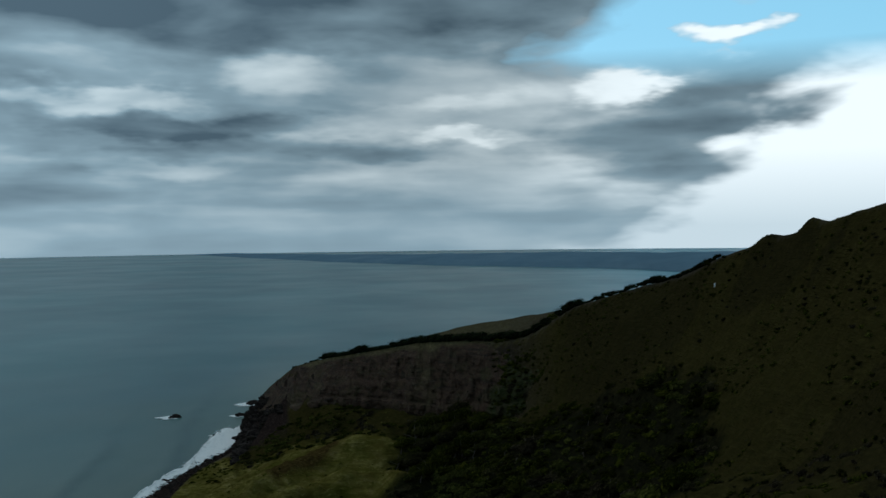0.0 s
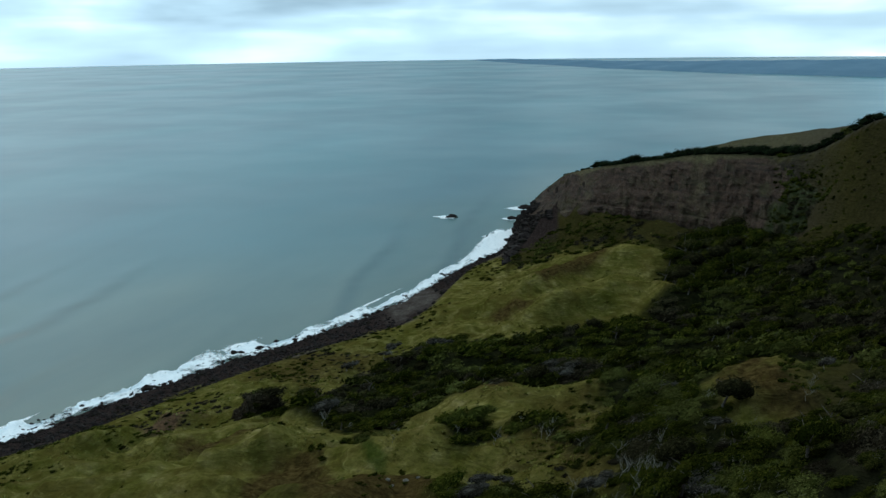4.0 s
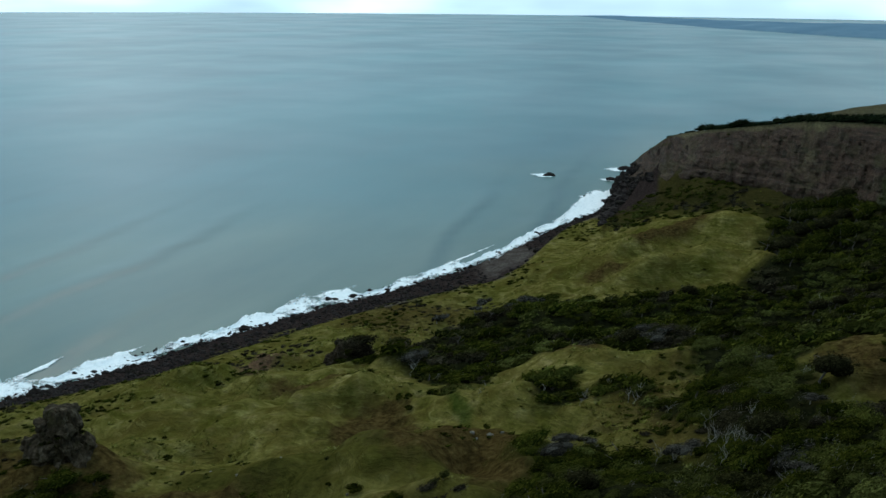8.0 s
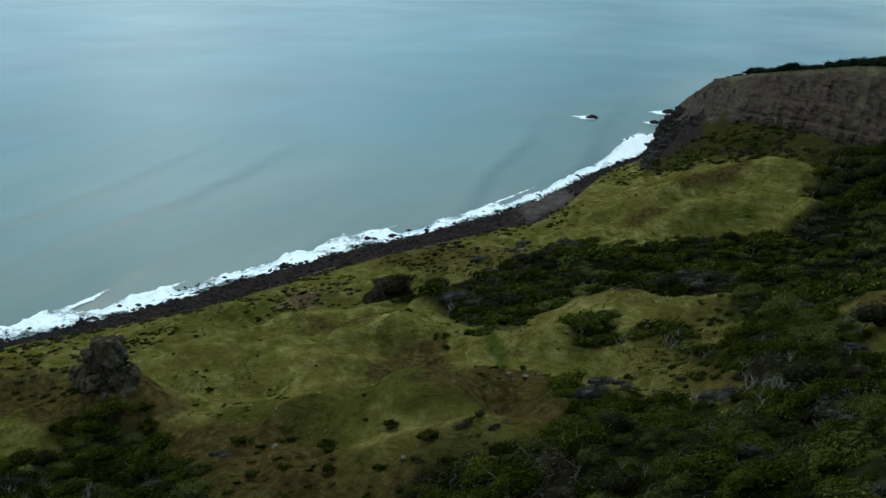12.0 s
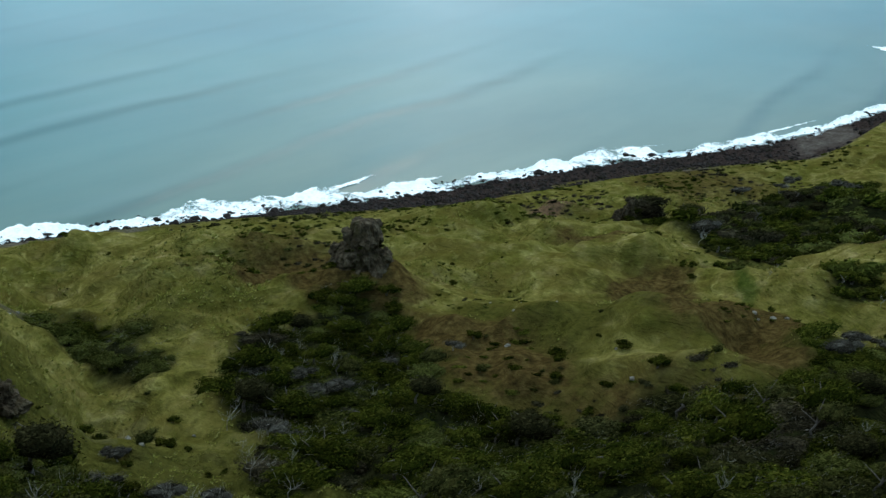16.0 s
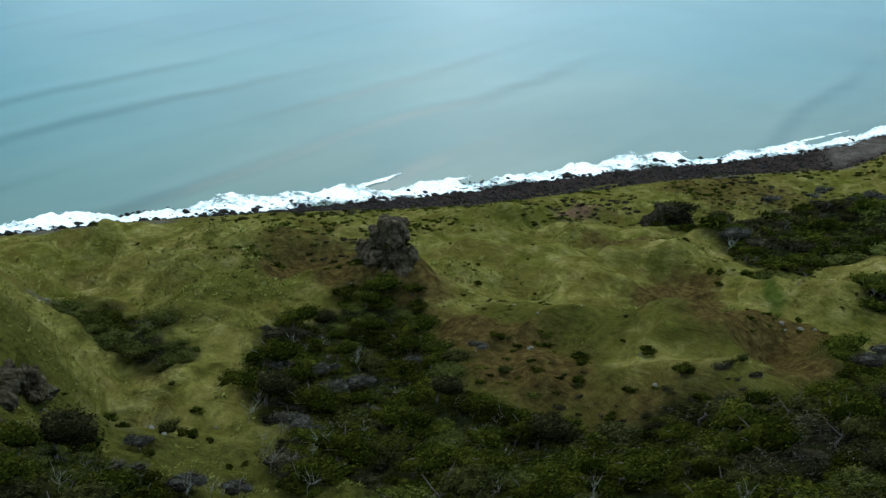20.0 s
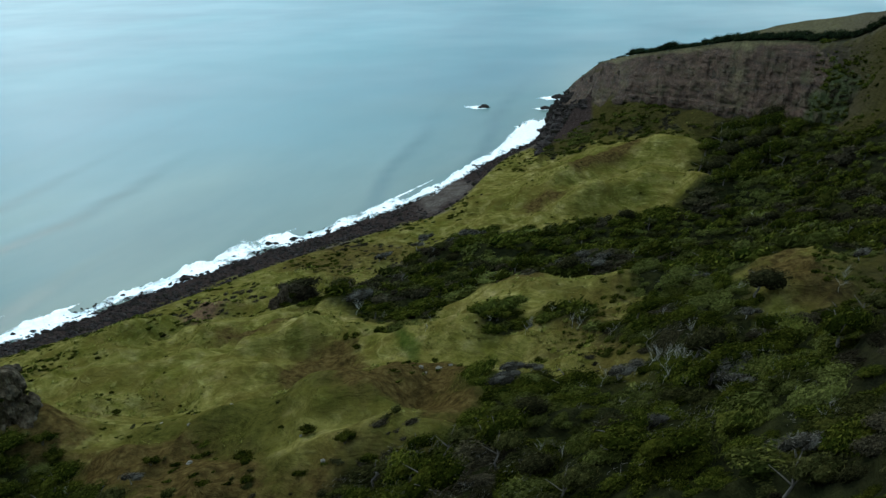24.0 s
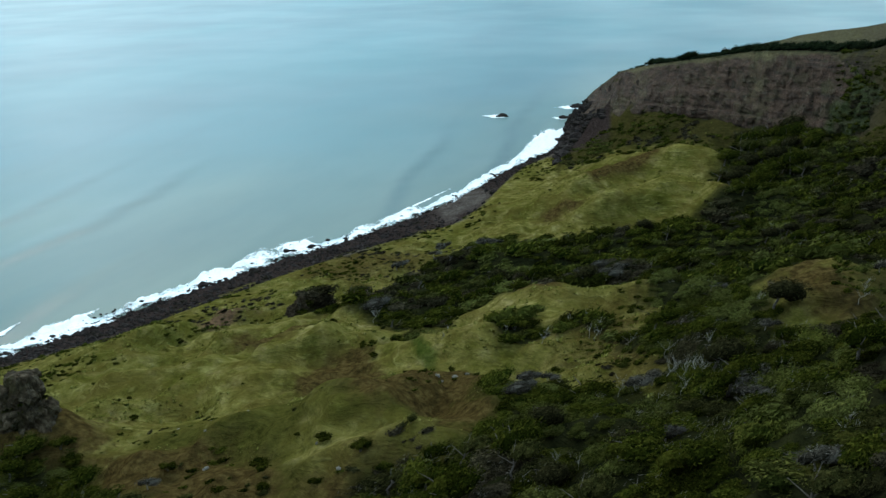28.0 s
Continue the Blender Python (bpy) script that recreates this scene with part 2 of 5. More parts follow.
def relief(x, y):
    """Height of the ground at x, y (arrays)."""
    x, y = np.atleast_1d(np.asarray(x, float)), np.atleast_1d(np.asarray(y, float))
    r, az = np.hypot(x, y), np.degrees(np.arctan2(x, y))
    pos = (az + 180) / 0.25
    i = np.floor(pos).astype(int)
    w = pos - i
    i0, i1 = i % len(AZ), (i + 1) % len(AZ)
    rs = [t[0][i0] * (1 - w) + t[0][i1] * w for t in TABLE]
    zs = [t[1][i0] * (1 - w) + t[1][i1] * w for t in TABLE]
    rs, zs = rs[::-1] + [rs[0] + 60], zs[::-1] + [zs[0] * 0 - 9]
    rs, zs = [r * 0 + 1.2] + rs, [r * 0 + 114.3] + zs
    z = np.where(r < 1.2, 114.3, 0.0)
    for k in range(len(rs) - 1):
        d = np.maximum(rs[k + 1] - rs[k], 0.5)
        t = np.clip((r - rs[k]) / d, 0, 1)
        inside = (r >= rs[k]) & (r < rs[k + 1]) if k < len(rs) - 2 else (r >= rs[k])
        z = np.where(inside, zs[k] + (zs[k + 1] - zs[k]) * t, z)
    land = np.clip((rs[-2] - r) / 25, 0, 1) * np.clip((r - 20) / 60, 0, 1)
    rim = np.clip(np.abs(r - rs[-4]) / 18, 0.12, 1)
    land = land * np.clip((z - 2) / 9, 0.03, 1) * (1 - 0.7 * np.clip((r - rs[-4]) / 15, 0, 1))
    z = z + land * rim * (2.6 * fractal(x, y, 38, 3, 5) + 3.2 * (0.33 - np.abs(wobble(x, y, 27, 33))) + 2.3 * (0.3 - np.abs(wobble(x, y, 11, 19))) + 0.7 * fractal(x, y, 5, 2, 9))
    ledge = np.sin(2 * np.pi * (z + 1.3 * wobble(x, y, 18, 35)) / 2.3)
    z = z + land * 0.34 * np.sign(ledge) * np.abs(ledge) ** 0.7 * np.clip(0.3 + 1.2 * wobble(x, y, 31, 36), 0, 1) * np.clip((260 - r) / 60, 0, 1)
    for mx, my, mr, mh in MOUNDS:
        z = z + land * mh * np.exp(-((x - mx) ** 2 + (y - my) ** 2) / mr ** 2)
    for wide, high, steep_in, path in RIDGES:
        pts = [[float(v) for v in w.split(",")] for w in path.split()]
        (ax, ay), (bx, by) = np.min(pts, 0) - 6 * wide, np.max(pts, 0) + 6 * wide
        near = np.nonzero((x > ax) & (x < bx) & (y > ay) & (y < by))[0]
        if not len(near):
            continue
        u, v, d2, side = x[near], y[near], np.full(len(near), 1e9), np.zeros(len(near))
        u, v = u + 1.6 * wobble(u, v, 13, 45), v + 1.6 * wobble(u, v, 13, 46)
        for (x0, y0), (x1, y1) in zip(pts, pts[1:]):
            t = np.clip(((u - x0) * (x1 - x0) + (v - y0) * (y1 - y0)) / ((x1 - x0) ** 2 + (y1 - y0) ** 2), 0, 1)
            cx, cy = x0 + t * (x1 - x0), y0 + t * (y1 - y0)
            q = (u - cx) ** 2 + (v - cy) ** 2
            side = np.where(q < d2, np.hypot(u, v) - np.hypot(cx, cy), side)
            d2 = np.minimum(d2, q)
        d = np.sqrt(d2 + 1.0) - 0.7
        lean = np.clip(0.5 - side / (1.2 * wide), 0, 1) * steep_in          # 1 on the inland side of a slip's crest
        bump = np.exp(-(d / (wide * (1.5 - 0.7 * lean))) ** 1.6) - 0.25 * lean * np.exp(-((d - 1.7 * wide) / wide) ** 2)
        fade = np.clip(1 - d / (5 * wide), 0, 1)
        z[near] += land[near] * high * bump * fade * (1 + 0.25 * wobble(u, v, 9, 44))
    return z


# ---- materials ----
class Look:
    """A node material under construction, on the object's own coordinates in metres."""

    def __init__(self, name, rough=0.9, spec=0.3):
        self.m = bpy.data.materials.new(name)
        self.m.use_nodes = True
        self.n, self.l = self.m.node_tree.nodes, self.m.node_tree.links
        self.b = self.n["Principled BSDF"]
        self.b.inputs["Roughness"].default_value = rough
        self.b.inputs["Specular IOR Level"].default_value = spec
        self.co = self.n.new("ShaderNodeTexCoord").outputs["Object"]

    def set(self, socket, value):
        if hasattr(value, "links"):
            self.l.new(value, socket)
        elif isinstance(value, tuple):
            socket.default_value = (*value, 1)[:4] if socket.type == "RGBA" else value
        else:
            socket.default_value = value

    def stretched(self, sx, sy, sz):
        node = self.n.new("ShaderNodeMapping")
        node.inputs["Scale"].default_value = (sx, sy, sz)
        self.l.new(self.co, node.inputs[0])
        return node.outputs[0]

    def noise(self, size, detail=4.0, rough=0.55, co=None, twist=0.0):
        node = self.n.new("ShaderNodeTexNoise")
        node.inputs["Scale"].default_value = 1.0 / size
        node.inputs["Detail"].default_value = detail
        node.inputs["Roughness"].default_value = rough
        node.inputs["Distortion"].default_value = twist
        self.l.new(co or self.co, node.inputs["Vector"])
        return node.outputs[0]

    def cells(self, size, co=None):
        node = self.n.new("ShaderNodeTexVoronoi")
        node.inputs["Scale"].default_value = 1.0 / size
        self.l.new(co or self.co, node.inputs["Vector"])
        return node.outputs["Distance"]

    def ramp(self, value, *stops):
        node = self.n.new("ShaderNodeValToRGB")
        els = node.color_ramp.elements
        while len(els) < len(stops):
            els.new(0.5)
        for e, (p, c) in zip(els, stops):
            e.position, e.color = p, (*c, 1) if isinstance(c, tuple) else (c, c, c, 1)
        self.l.new(value, node.inputs[0])
        return node.outputs[0]

    def mix(self, factor, a, b, how="MIX"):
        node = self.n.new("ShaderNodeMix")
        node.data_type, node.blend_type = "RGBA", how
        for i, v in ((0, factor), (6, a), (7, b)):
            self.set(node.inputs[i], v)
        return node.outputs[2]

    def sum(self, a, b, how="ADD"):
        node = self.n.new("ShaderNodeMath")
        node.operation = how
        self.set(node.inputs[0], a), self.set(node.inputs[1], b)
        return node.outputs[0]

    def value(self, name):
        node = self.n.new("ShaderNodeAttribute")
        node.attribute_name = name
        return node.outputs["Fac"]

    def chance(self):
        return self.n.new("ShaderNodeNewGeometry").outputs["Random Per Island"]

    def one(self):
        return self.n.new("ShaderNodeObjectInfo").outputs["Random"]

    def bump(self, height, depth, strength=1.0):
        node = self.n.new("ShaderNodeBump")
        node.inputs["Strength"].default_value, node.inputs["Distance"].default_value = strength, depth
        self.l.new(height, node.inputs["Height"])
        self.l.new(node.outputs[0], self.b.inputs["Normal"])

    def done(self, colour):
        self.set(self.b.inputs["Base Color"], colour)
        return self.m


def make_ground():
    k = Look("hillside", 0.97, 0.0)
    big, mid, fine = k.noise(26, 3), k.noise(5, 5, 0.65), k.noise(0.8, 4, 0.7)
    grass = k.ramp(mid, (0.28, (0.050, 0.045, 0.010)), (0.42, (0.118, 0.102, 0.022)), (0.56, (0.194, 0.162, 0.044)), (0.72, (0.305, 0.240, 0.098)))
    grass = k.mix(k.ramp(big, (0.42, 0.0), (0.66, 0.6)), grass, (0.052, 0.055, 0.006))
    grass = k.mix(0.6, grass, k.ramp(fine, (0.3, 0.45), (0.7, 1.0)), "MULTIPLY")
    grass = k.mix(k.ramp(k.noise(2.3, 5, 0.7), (0.52, 0.0), (0.66, 0.5)), grass, (0.050, 0.050, 0.008))
    grass = k.mix(k.ramp(k.noise(11, 5, 0.65), (0.47, 0.0), (0.63, 0.7)), grass, (0.080, 0.060, 0.014))
    tread = k.noise(1.0, 5, 0.6, k.stretched(0.22, 0.22, 1.3), 0.5)         # narrow ledges that follow the slope, crease shade and pale lips put into colour
    grass = k.mix(k.ramp(tread, (0.52, 0.0), (0.66, 0.55)), grass, (0.050, 0.042, 0.009))
    grass = k.mix(k.ramp(tread, (0.30, 0.45), (0.42, 0.0)), grass, (0.260, 0.225, 0.075))
    fern = k.ramp(k.noise(1.6, 5, 0.7), (0.3, (0.018, 0.012, 0.005)), (0.5, (0.052, 0.034, 0.011)), (0.70, (0.105, 0.072, 0.024)))
    lush = k.ramp(fine, (0.3, (0.014, 0.026, 0.004)), (0.7, (0.034, 0.056, 0.009)))
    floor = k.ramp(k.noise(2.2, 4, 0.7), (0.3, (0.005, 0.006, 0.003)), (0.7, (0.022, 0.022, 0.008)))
    bare = k.ramp(k.noise(1.2, 5, 0.75), (0.3, (0.030, 0.023, 0.019)), (0.7, (0.15, 0.125, 0.105)))
    earth = k.ramp(k.noise(1.5, 5, 0.7), (0.3, (0.05, 0.03, 0.018)), (0.7, (0.17, 0.10, 0.055)))
    pebbles = k.ramp(k.noise(0.9, 5, 0.8), (0.32, (0.010, 0.007, 0.006)), (0.55, (0.034, 0.023, 0.020)), (0.72, (0.095, 0.072, 0.062)))
    rock = k.ramp(k.noise(2.4, 6, 0.75), (0.3, (0.014, 0.011, 0.009)), (0.55, (0.042, 0.032, 0.024)), (0.75, (0.08, 0.064, 0.048)))
    # darker grass: near the lookout, on hillside, talus and plateau
    dark_grass = k.ramp(k.noise(1.4, 5, 0.7), (0.3, (0.018, 0.018, 0.004)), (0.7, (0.072, 0.065, 0.014)))
    grass = k.mix(k.value("dark_grass"), grass, dark_grass)
    c = k.mix(k.sum(k.value("bracken"), k.ramp(k.noise(3.4, 5, 0.7), (0.30, 0.5), (0.50, 1.0)), "MULTIPLY"), grass, fern)
    c = k.mix(k.value("lush"), c, lush)
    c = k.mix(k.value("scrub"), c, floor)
    c = k.mix(k.value("rock"), c, rock)
    c = k.mix(k.value("earth"), c, earth)
    c = k.mix(k.value("shingle"), c, pebbles)
    # bare ground of slips and upper beach; plateau haze is put in here too
    c = k.mix(k.value("slip_haze"), c, bare)
    h = k.sum(k.sum(k.noise(2.5, 6, 0.72), k.sum(fine, 0.35, "MULTIPLY")), k.sum(tread, -1.6, "MULTIPLY"))
    k.bump(h, 0.9, 0.9)
    return k.done(c)


def make_water():
    k = Look("sea water", 0.3, 0.38)
    k.b.inputs["IOR"].default_value = 1.33
    co = k.stretched(1.0, 0.35, 1.0)
    tint = k.ramp(k.noise(170, 3, 0.5, co), (0.35, (0.002, 0.098, 0.116)), (0.65, (0.006, 0.136, 0.154)))
    murky = k.ramp(k.noise(60, 4, 0.6, co), (0.35, (0.030, 0.098, 0.088)), (0.65, (0.078, 0.140, 0.112)))
    c = k.mix(k.value("shoal"), tint, murky)
    # swell faces darkened in the colour, standing in for their weaker reflection
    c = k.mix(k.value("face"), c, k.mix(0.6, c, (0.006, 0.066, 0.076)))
    c = k.mix(0.3, c, k.ramp(k.noise(45, 3, 0.5, co), (0.3, 0.75), (0.7, 1.0)), "MULTIPLY")
    # broad patches of cloud shade put into the sea's colour
    c = k.mix(0.6, c, k.ramp(k.noise(420, 3, 0.5), (0.35, 0.72), (0.65, 1.0)), "MULTIPLY")
    k.set(k.b.inputs["Roughness"], k.ramp(k.noise(220, 3), (0.35, 0.29), (0.65, 0.35)))
    return k.done(c)


def make_foam():
    k = Look("sea foam", 0.8, 0.3)
    c = k.ramp(k.noise(1.4, 5, 0.7), (0.3, (0.70, 0.74, 0.74)), (0.52, (0.90, 0.91, 0.90)))
    lace = k.sum(k.sum(k.noise(1.9, 6, 0.78, k.stretched(1, 0.7, 1), 0.8), 1.0, "MULTIPLY"), k.sum(k.value("thick"), 0.42, "MULTIPLY"))
    k.set(k.b.inputs["Alpha"], k.ramp(lace, (0.66, 0.0), (0.84, 1.0)))
    k.bump(k.noise(0.9, 5, 0.7), 0.25, 0.6)
    return k.done(c)


def make_rock(name, dark, mid, light, size=1.6):
    k = Look(name, 0.9, 0.08)
    c = k.ramp(k.noise(size, 6, 0.7), (0.30, dark), (0.50, mid), (0.68, light))
    c = k.mix(k.ramp(k.noise(size * 3, 4, 0.6), (0.50, 0.0), (0.64, 0.7)), c, tuple(0.55 * v for v in (mid[0] * 1.1, mid[1] * 1.35, mid[2] * 0.6)))
    c = k.mix(k.ramp(k.chance(), (0.75, 0.0), (1.0, 0.35)), c, light)
    k.bump(k.sum(k.noise(size * 0.5, 6, 0.7), k.cells(size * 0.7)), 0.35, 0.9)
    return k.done(c)


def make_cliff():
    k = Look("cliff rock", 0.92, 0.2)
    band = k.noise(2.2, 6, 0.75, k.stretched(0.6, 0.6, 0.8), 0.4)
    c = k.ramp(band, (0.28, (0.026, 0.015, 0.010)), (0.48, (0.076, 0.042, 0.027)), (0.64, (0.112, 0.064, 0.040)), (0.78, (0.20, 0.130, 0.086)))
    strata = k.noise(2.4, 5, 0.65, k.stretched(0.10, 0.10, 1.0), 0.3)
    c = k.mix(k.ramp(strata, (0.34, 0.75), (0.46, 0.0)), c, (0.012, 0.009, 0.007))
    c = k.mix(k.ramp(k.noise(7, 5, 0.7), (0.48, 0.0), (0.62, 0.6)), c, (0.055, 0.044, 0.018))
    c = k.mix(k.ramp(k.noise(4, 5, 0.7), (0.60, 0.0), (0.70, 0.7)), c, (0.020, 0.022, 0.008))
    c = k.mix(0.55, c, k.ramp(k.noise(1.1, 4, 0.7), (0.3, 0.4), (0.7, 1.0)), "MULTIPLY")
    c = k.mix(k.ramp(k.noise(3.0, 5, 0.7, k.stretched(1, 1, 0.18)), (0.58, 0.0), (0.72, 0.6)), c, (0.16, 0.12, 0.085))
    dry = k.ramp(k.noise(1.3, 5, 0.7), (0.3, (0.060, 0.046, 0.018)), (0.7, (0.20, 0.165, 0.075)))
    c = k.mix(k.value("dry"), c, dry)
    bush = k.ramp(k.noise(1.8, 5, 0.75), (0.3, (0.014, 0.019, 0.004)), (0.7, (0.052, 0.064, 0.014)))
    c = k.mix(k.value("green"), c, bush)
    k.bump(k.sum(k.sum(strata, 0.8, "MULTIPLY"), k.noise(1.6, 6, 0.75)), 2.2, 1.0)
    return k.done(c)


def make_leaves(name, dark, mid, light, grey):
    """Foliage: every leaf clump its own tone; 'tone' moves a whole crown from green to grey-brown."""
    k = Look(name, 0.85, 0.0)
    # core marks the crown's inner lumps, not wood
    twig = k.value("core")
    c = k.ramp(k.chance(), (0.0, dark), (0.5, mid), (1.0, light))
    c = k.mix(k.ramp(k.value("tone"), (0.60, 0.0), (0.90, 0.85)), c, k.ramp(k.chance(), (0.0, grey[0]), (1.0, grey[1])))
    c = k.mix(k.ramp(k.value("tone"), (0.04, 0.8), (0.20, 0.0)), c, k.ramp(k.chance(), (0.0, (0.036, 0.040, 0.008)), (1.0, (0.105, 0.106, 0.030))))
    # leaf grain, with the shade between leaves put into the inner lumps' colour
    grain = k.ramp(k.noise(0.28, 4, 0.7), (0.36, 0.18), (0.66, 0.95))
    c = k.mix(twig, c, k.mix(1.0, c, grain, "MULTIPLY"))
    k.bump(k.noise(0.3, 3, 0.6), 0.25, 0.8)
    c = k.mix(1.0, c, k.ramp(k.value("vary"), (0.0, 0.35), (1.0, 1.35)), "MULTIPLY")
    return k.done(c)


def make_bark(name, dark, light):
    k = Look(name, 0.9, 0.2)
    k.bump(k.noise(0.15, 4, 0.7, k.stretched(1, 1, 0.25)), 0.05, 0.8)
    return k.done(k.ramp(k.noise(0.4, 4, 0.6), (0.3, dark), (0.7, light)))


HILLSIDE, WATER, FOAM, CLIFF = make_ground(), make_water(), make_foam(), make_cliff()
DARK_ROCK = make_rock("dark lava rock", (0.005, 0.0035, 0.003), (0.016, 0.011, 0.0095), (0.044, 0.033, 0.029))
CRAG_ROCK = make_rock("weathered grey crag", (0.010, 0.007, 0.004), (0.040, 0.027, 0.015), (0.105, 0.078, 0.050), 1.1)
PALE_ROCK = make_rock("pale lichened stone", (0.08, 0.068, 0.052), (0.17, 0.15, 0.12), (0.28, 0.25, 0.21), 0.6)
LEAVES = make_leaves("bush leaves", (0.012, 0.018, 0.003), (0.031, 0.035, 0.005), (0.080, 0.079, 0.012), ((0.016, 0.012, 0.008), (0.068, 0.052, 0.036)))
PINE = make_leaves("dark hedge leaves", (0.006, 0.009, 0.005), (0.014, 0.020, 0.009), (0.032, 0.042, 0.016), ((0.02, 0.018, 0.015), (0.05, 0.045, 0.04)))
TWIGGY = make_leaves("bare grey twigs", (0.018, 0.015, 0.010), (0.050, 0.043, 0.032), (0.135, 0.12, 0.098), ((0.03, 0.027, 0.022), (0.11, 0.10, 0.088)))
BARK = make_bark("grey-brown bark", (0.035, 0.028, 0.022), (0.12, 0.10, 0.085))
BLEACHED = make_bark("bleached dead wood", (0.12, 0.105, 0.085), (0.33, 0.30, 0.26))
TWIG_WOOD = make_bark("weathered grey-brown twigs", (0.055, 0.045, 0.034), (0.20, 0.175, 0.14))


def make_tussock():
    k = Look("grass tussocks", 0.95, 0.0)
    c = k.ramp(k.chance(), (0.0, (0.040, 0.044, 0.007)), (0.45, (0.110, 0.106, 0.018)), (0.8, (0.17, 0.155, 0.038)), (1.0, (0.23, 0.20, 0.075)))
    return k.done(k.mix(k.ramp(k.noise(12, 3), (0.42, 0.0), (0.62, 0.7)), c, (0.060, 0.050, 0.010)))


TUSSOCK = make_tussock()


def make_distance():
    k = Look("haze-tinted distant coast", 1.0, 0.0)
    # the blue haze of the air is put into the base colour
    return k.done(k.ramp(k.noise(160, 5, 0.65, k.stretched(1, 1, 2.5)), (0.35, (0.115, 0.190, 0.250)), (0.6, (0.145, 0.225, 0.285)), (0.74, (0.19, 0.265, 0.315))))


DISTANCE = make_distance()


# ---- mesh helpers ----
def sheet(name, verts, quads, smooth_on=True, **values):
    """A mesh from arrays of points and of faces (all quads or all triangles), with values per point or per face."""
    k = quads.shape[1]
    me = bpy.data.meshes.new(name)
    me.vertices.add(len(verts))
    me.vertices.foreach_set("co", np.asarray(verts, np.float32).ravel())
    me.loops.add(quads.size)
    me.loops.foreach_set("vertex_index", quads.astype(np.int32).ravel())
    me.polygons.add(len(quads))
    me.polygons.foreach_set("loop_start", np.arange(0, quads.size, k, dtype=np.int32))
    me.polygons.foreach_set("loop_total", np.full(len(quads), k, np.int32))
    me.polygons.foreach_set("use_smooth", np.full(len(quads), smooth_on))
    me.update(calc_edges=True)
    for key, v in values.items():
        where = "POINT" if len(v) == len(verts) else "FACE"
        me.attributes.new(key, "FLOAT", where).data.foreach_set("value", np.asarray(v, np.float32))
    return me


def lattice_faces(n, m, wrap=False):
    idx = np.arange(n * m).reshape(n, m)
    if wrap:
        idx = np.vstack([idx, idx[:1]])
    return np.stack([idx[:-1, :-1], idx[:-1, 1:], idx[1:, 1:], idx[1:, :-1]], -1).reshape(-1, 4)


def part(name, me, mat, parent=None, label=""):
    ob = new(name, me)
    if not me.materials:
        me.materials.append(mat)
    if parent:
        ob.parent = parent
    return tagged(ob, label)


def outline(text):
    return np.array([[float(v) for v in w.split(",")] for w in text.split()])


def within(area, x, y, rag=2.5, size=9.0):
    """1 inside the outline, 0 outside, with a ragged edge."""
    x, y = x + rag * fractal(x, y, size, 3, 21), y + rag * fractal(x, y, size, 3, 41)
    hit = np.zeros(x.shape, bool)
    for (x0, y0), (x1, y1) in zip(area, np.roll(area, -1, 0)):
        cross = (y0 > y) != (y1 > y)
        hit ^= cross & (x < (x1 - x0) * (y - y0) / np.where(y1 == y0, 1e-9, y1 - y0) + x0)
    return hit


# ---- what grows where, in plan ----
THICKETS = [outline(t) for t in (
    "-97,61 -106,68 -110,78 -112,88 -117,98 -112,103 -103,103 -95,98 -89,92 -80,87 -69,82 -68,86 -62,86 -55,87 -50,81 -47,80 -39,78 -42,86 -38,91 -31,89 -34,99 -32,108 -26,108 -17,78 -40,52 -54,49 -60,53 -61,47 -65,46 -72,49 -82,57 -87,56",
    "-148,58 -158,68 -146,73 -132,70 -117,63 -106,56 -108,51 -122,51 -134,54",
    "-82,25 -83,30 -76,29 -80,35 -79,39 -74,38 -66,35 -52,24 -60,14",
    "-106,206 -114,231 -108,251 -107,284 -90,289 -61,282 -41,307 -21,332 -6,348 -23,382 -16,411 23,403 39,378 36,250 23,194 6,204 -2,180 -19,217 -29,213 -47,217 -53,217 -60,202 -71,200 -73,181 -83,192",
    "-24,161 -16,164 -23,199 -19,217 -2,180 5,136 12,132 18,143 34,180 38,110 34,60 12,28 -14,56 -38,85 -45,91 -39,99 -33,100 -35,115 -40,134 -29,134 -18,118 -11,114 -12,135 -21,149",
    "-17,416 48,367 72,325 82,284 66,225 44,181 28,170 30,240 36,330 -18,380",
    "-66,79 -57,86 -50,93 -42,99 -34,100 -38,90 -42,84 -50,80 -60,78", "-51,169 -48,181 -40,165 -45,156", "-39,179 -28,181 -25,161 -36,167", "-123,215 -131,241 -112,219 -108,211 -108,200")]
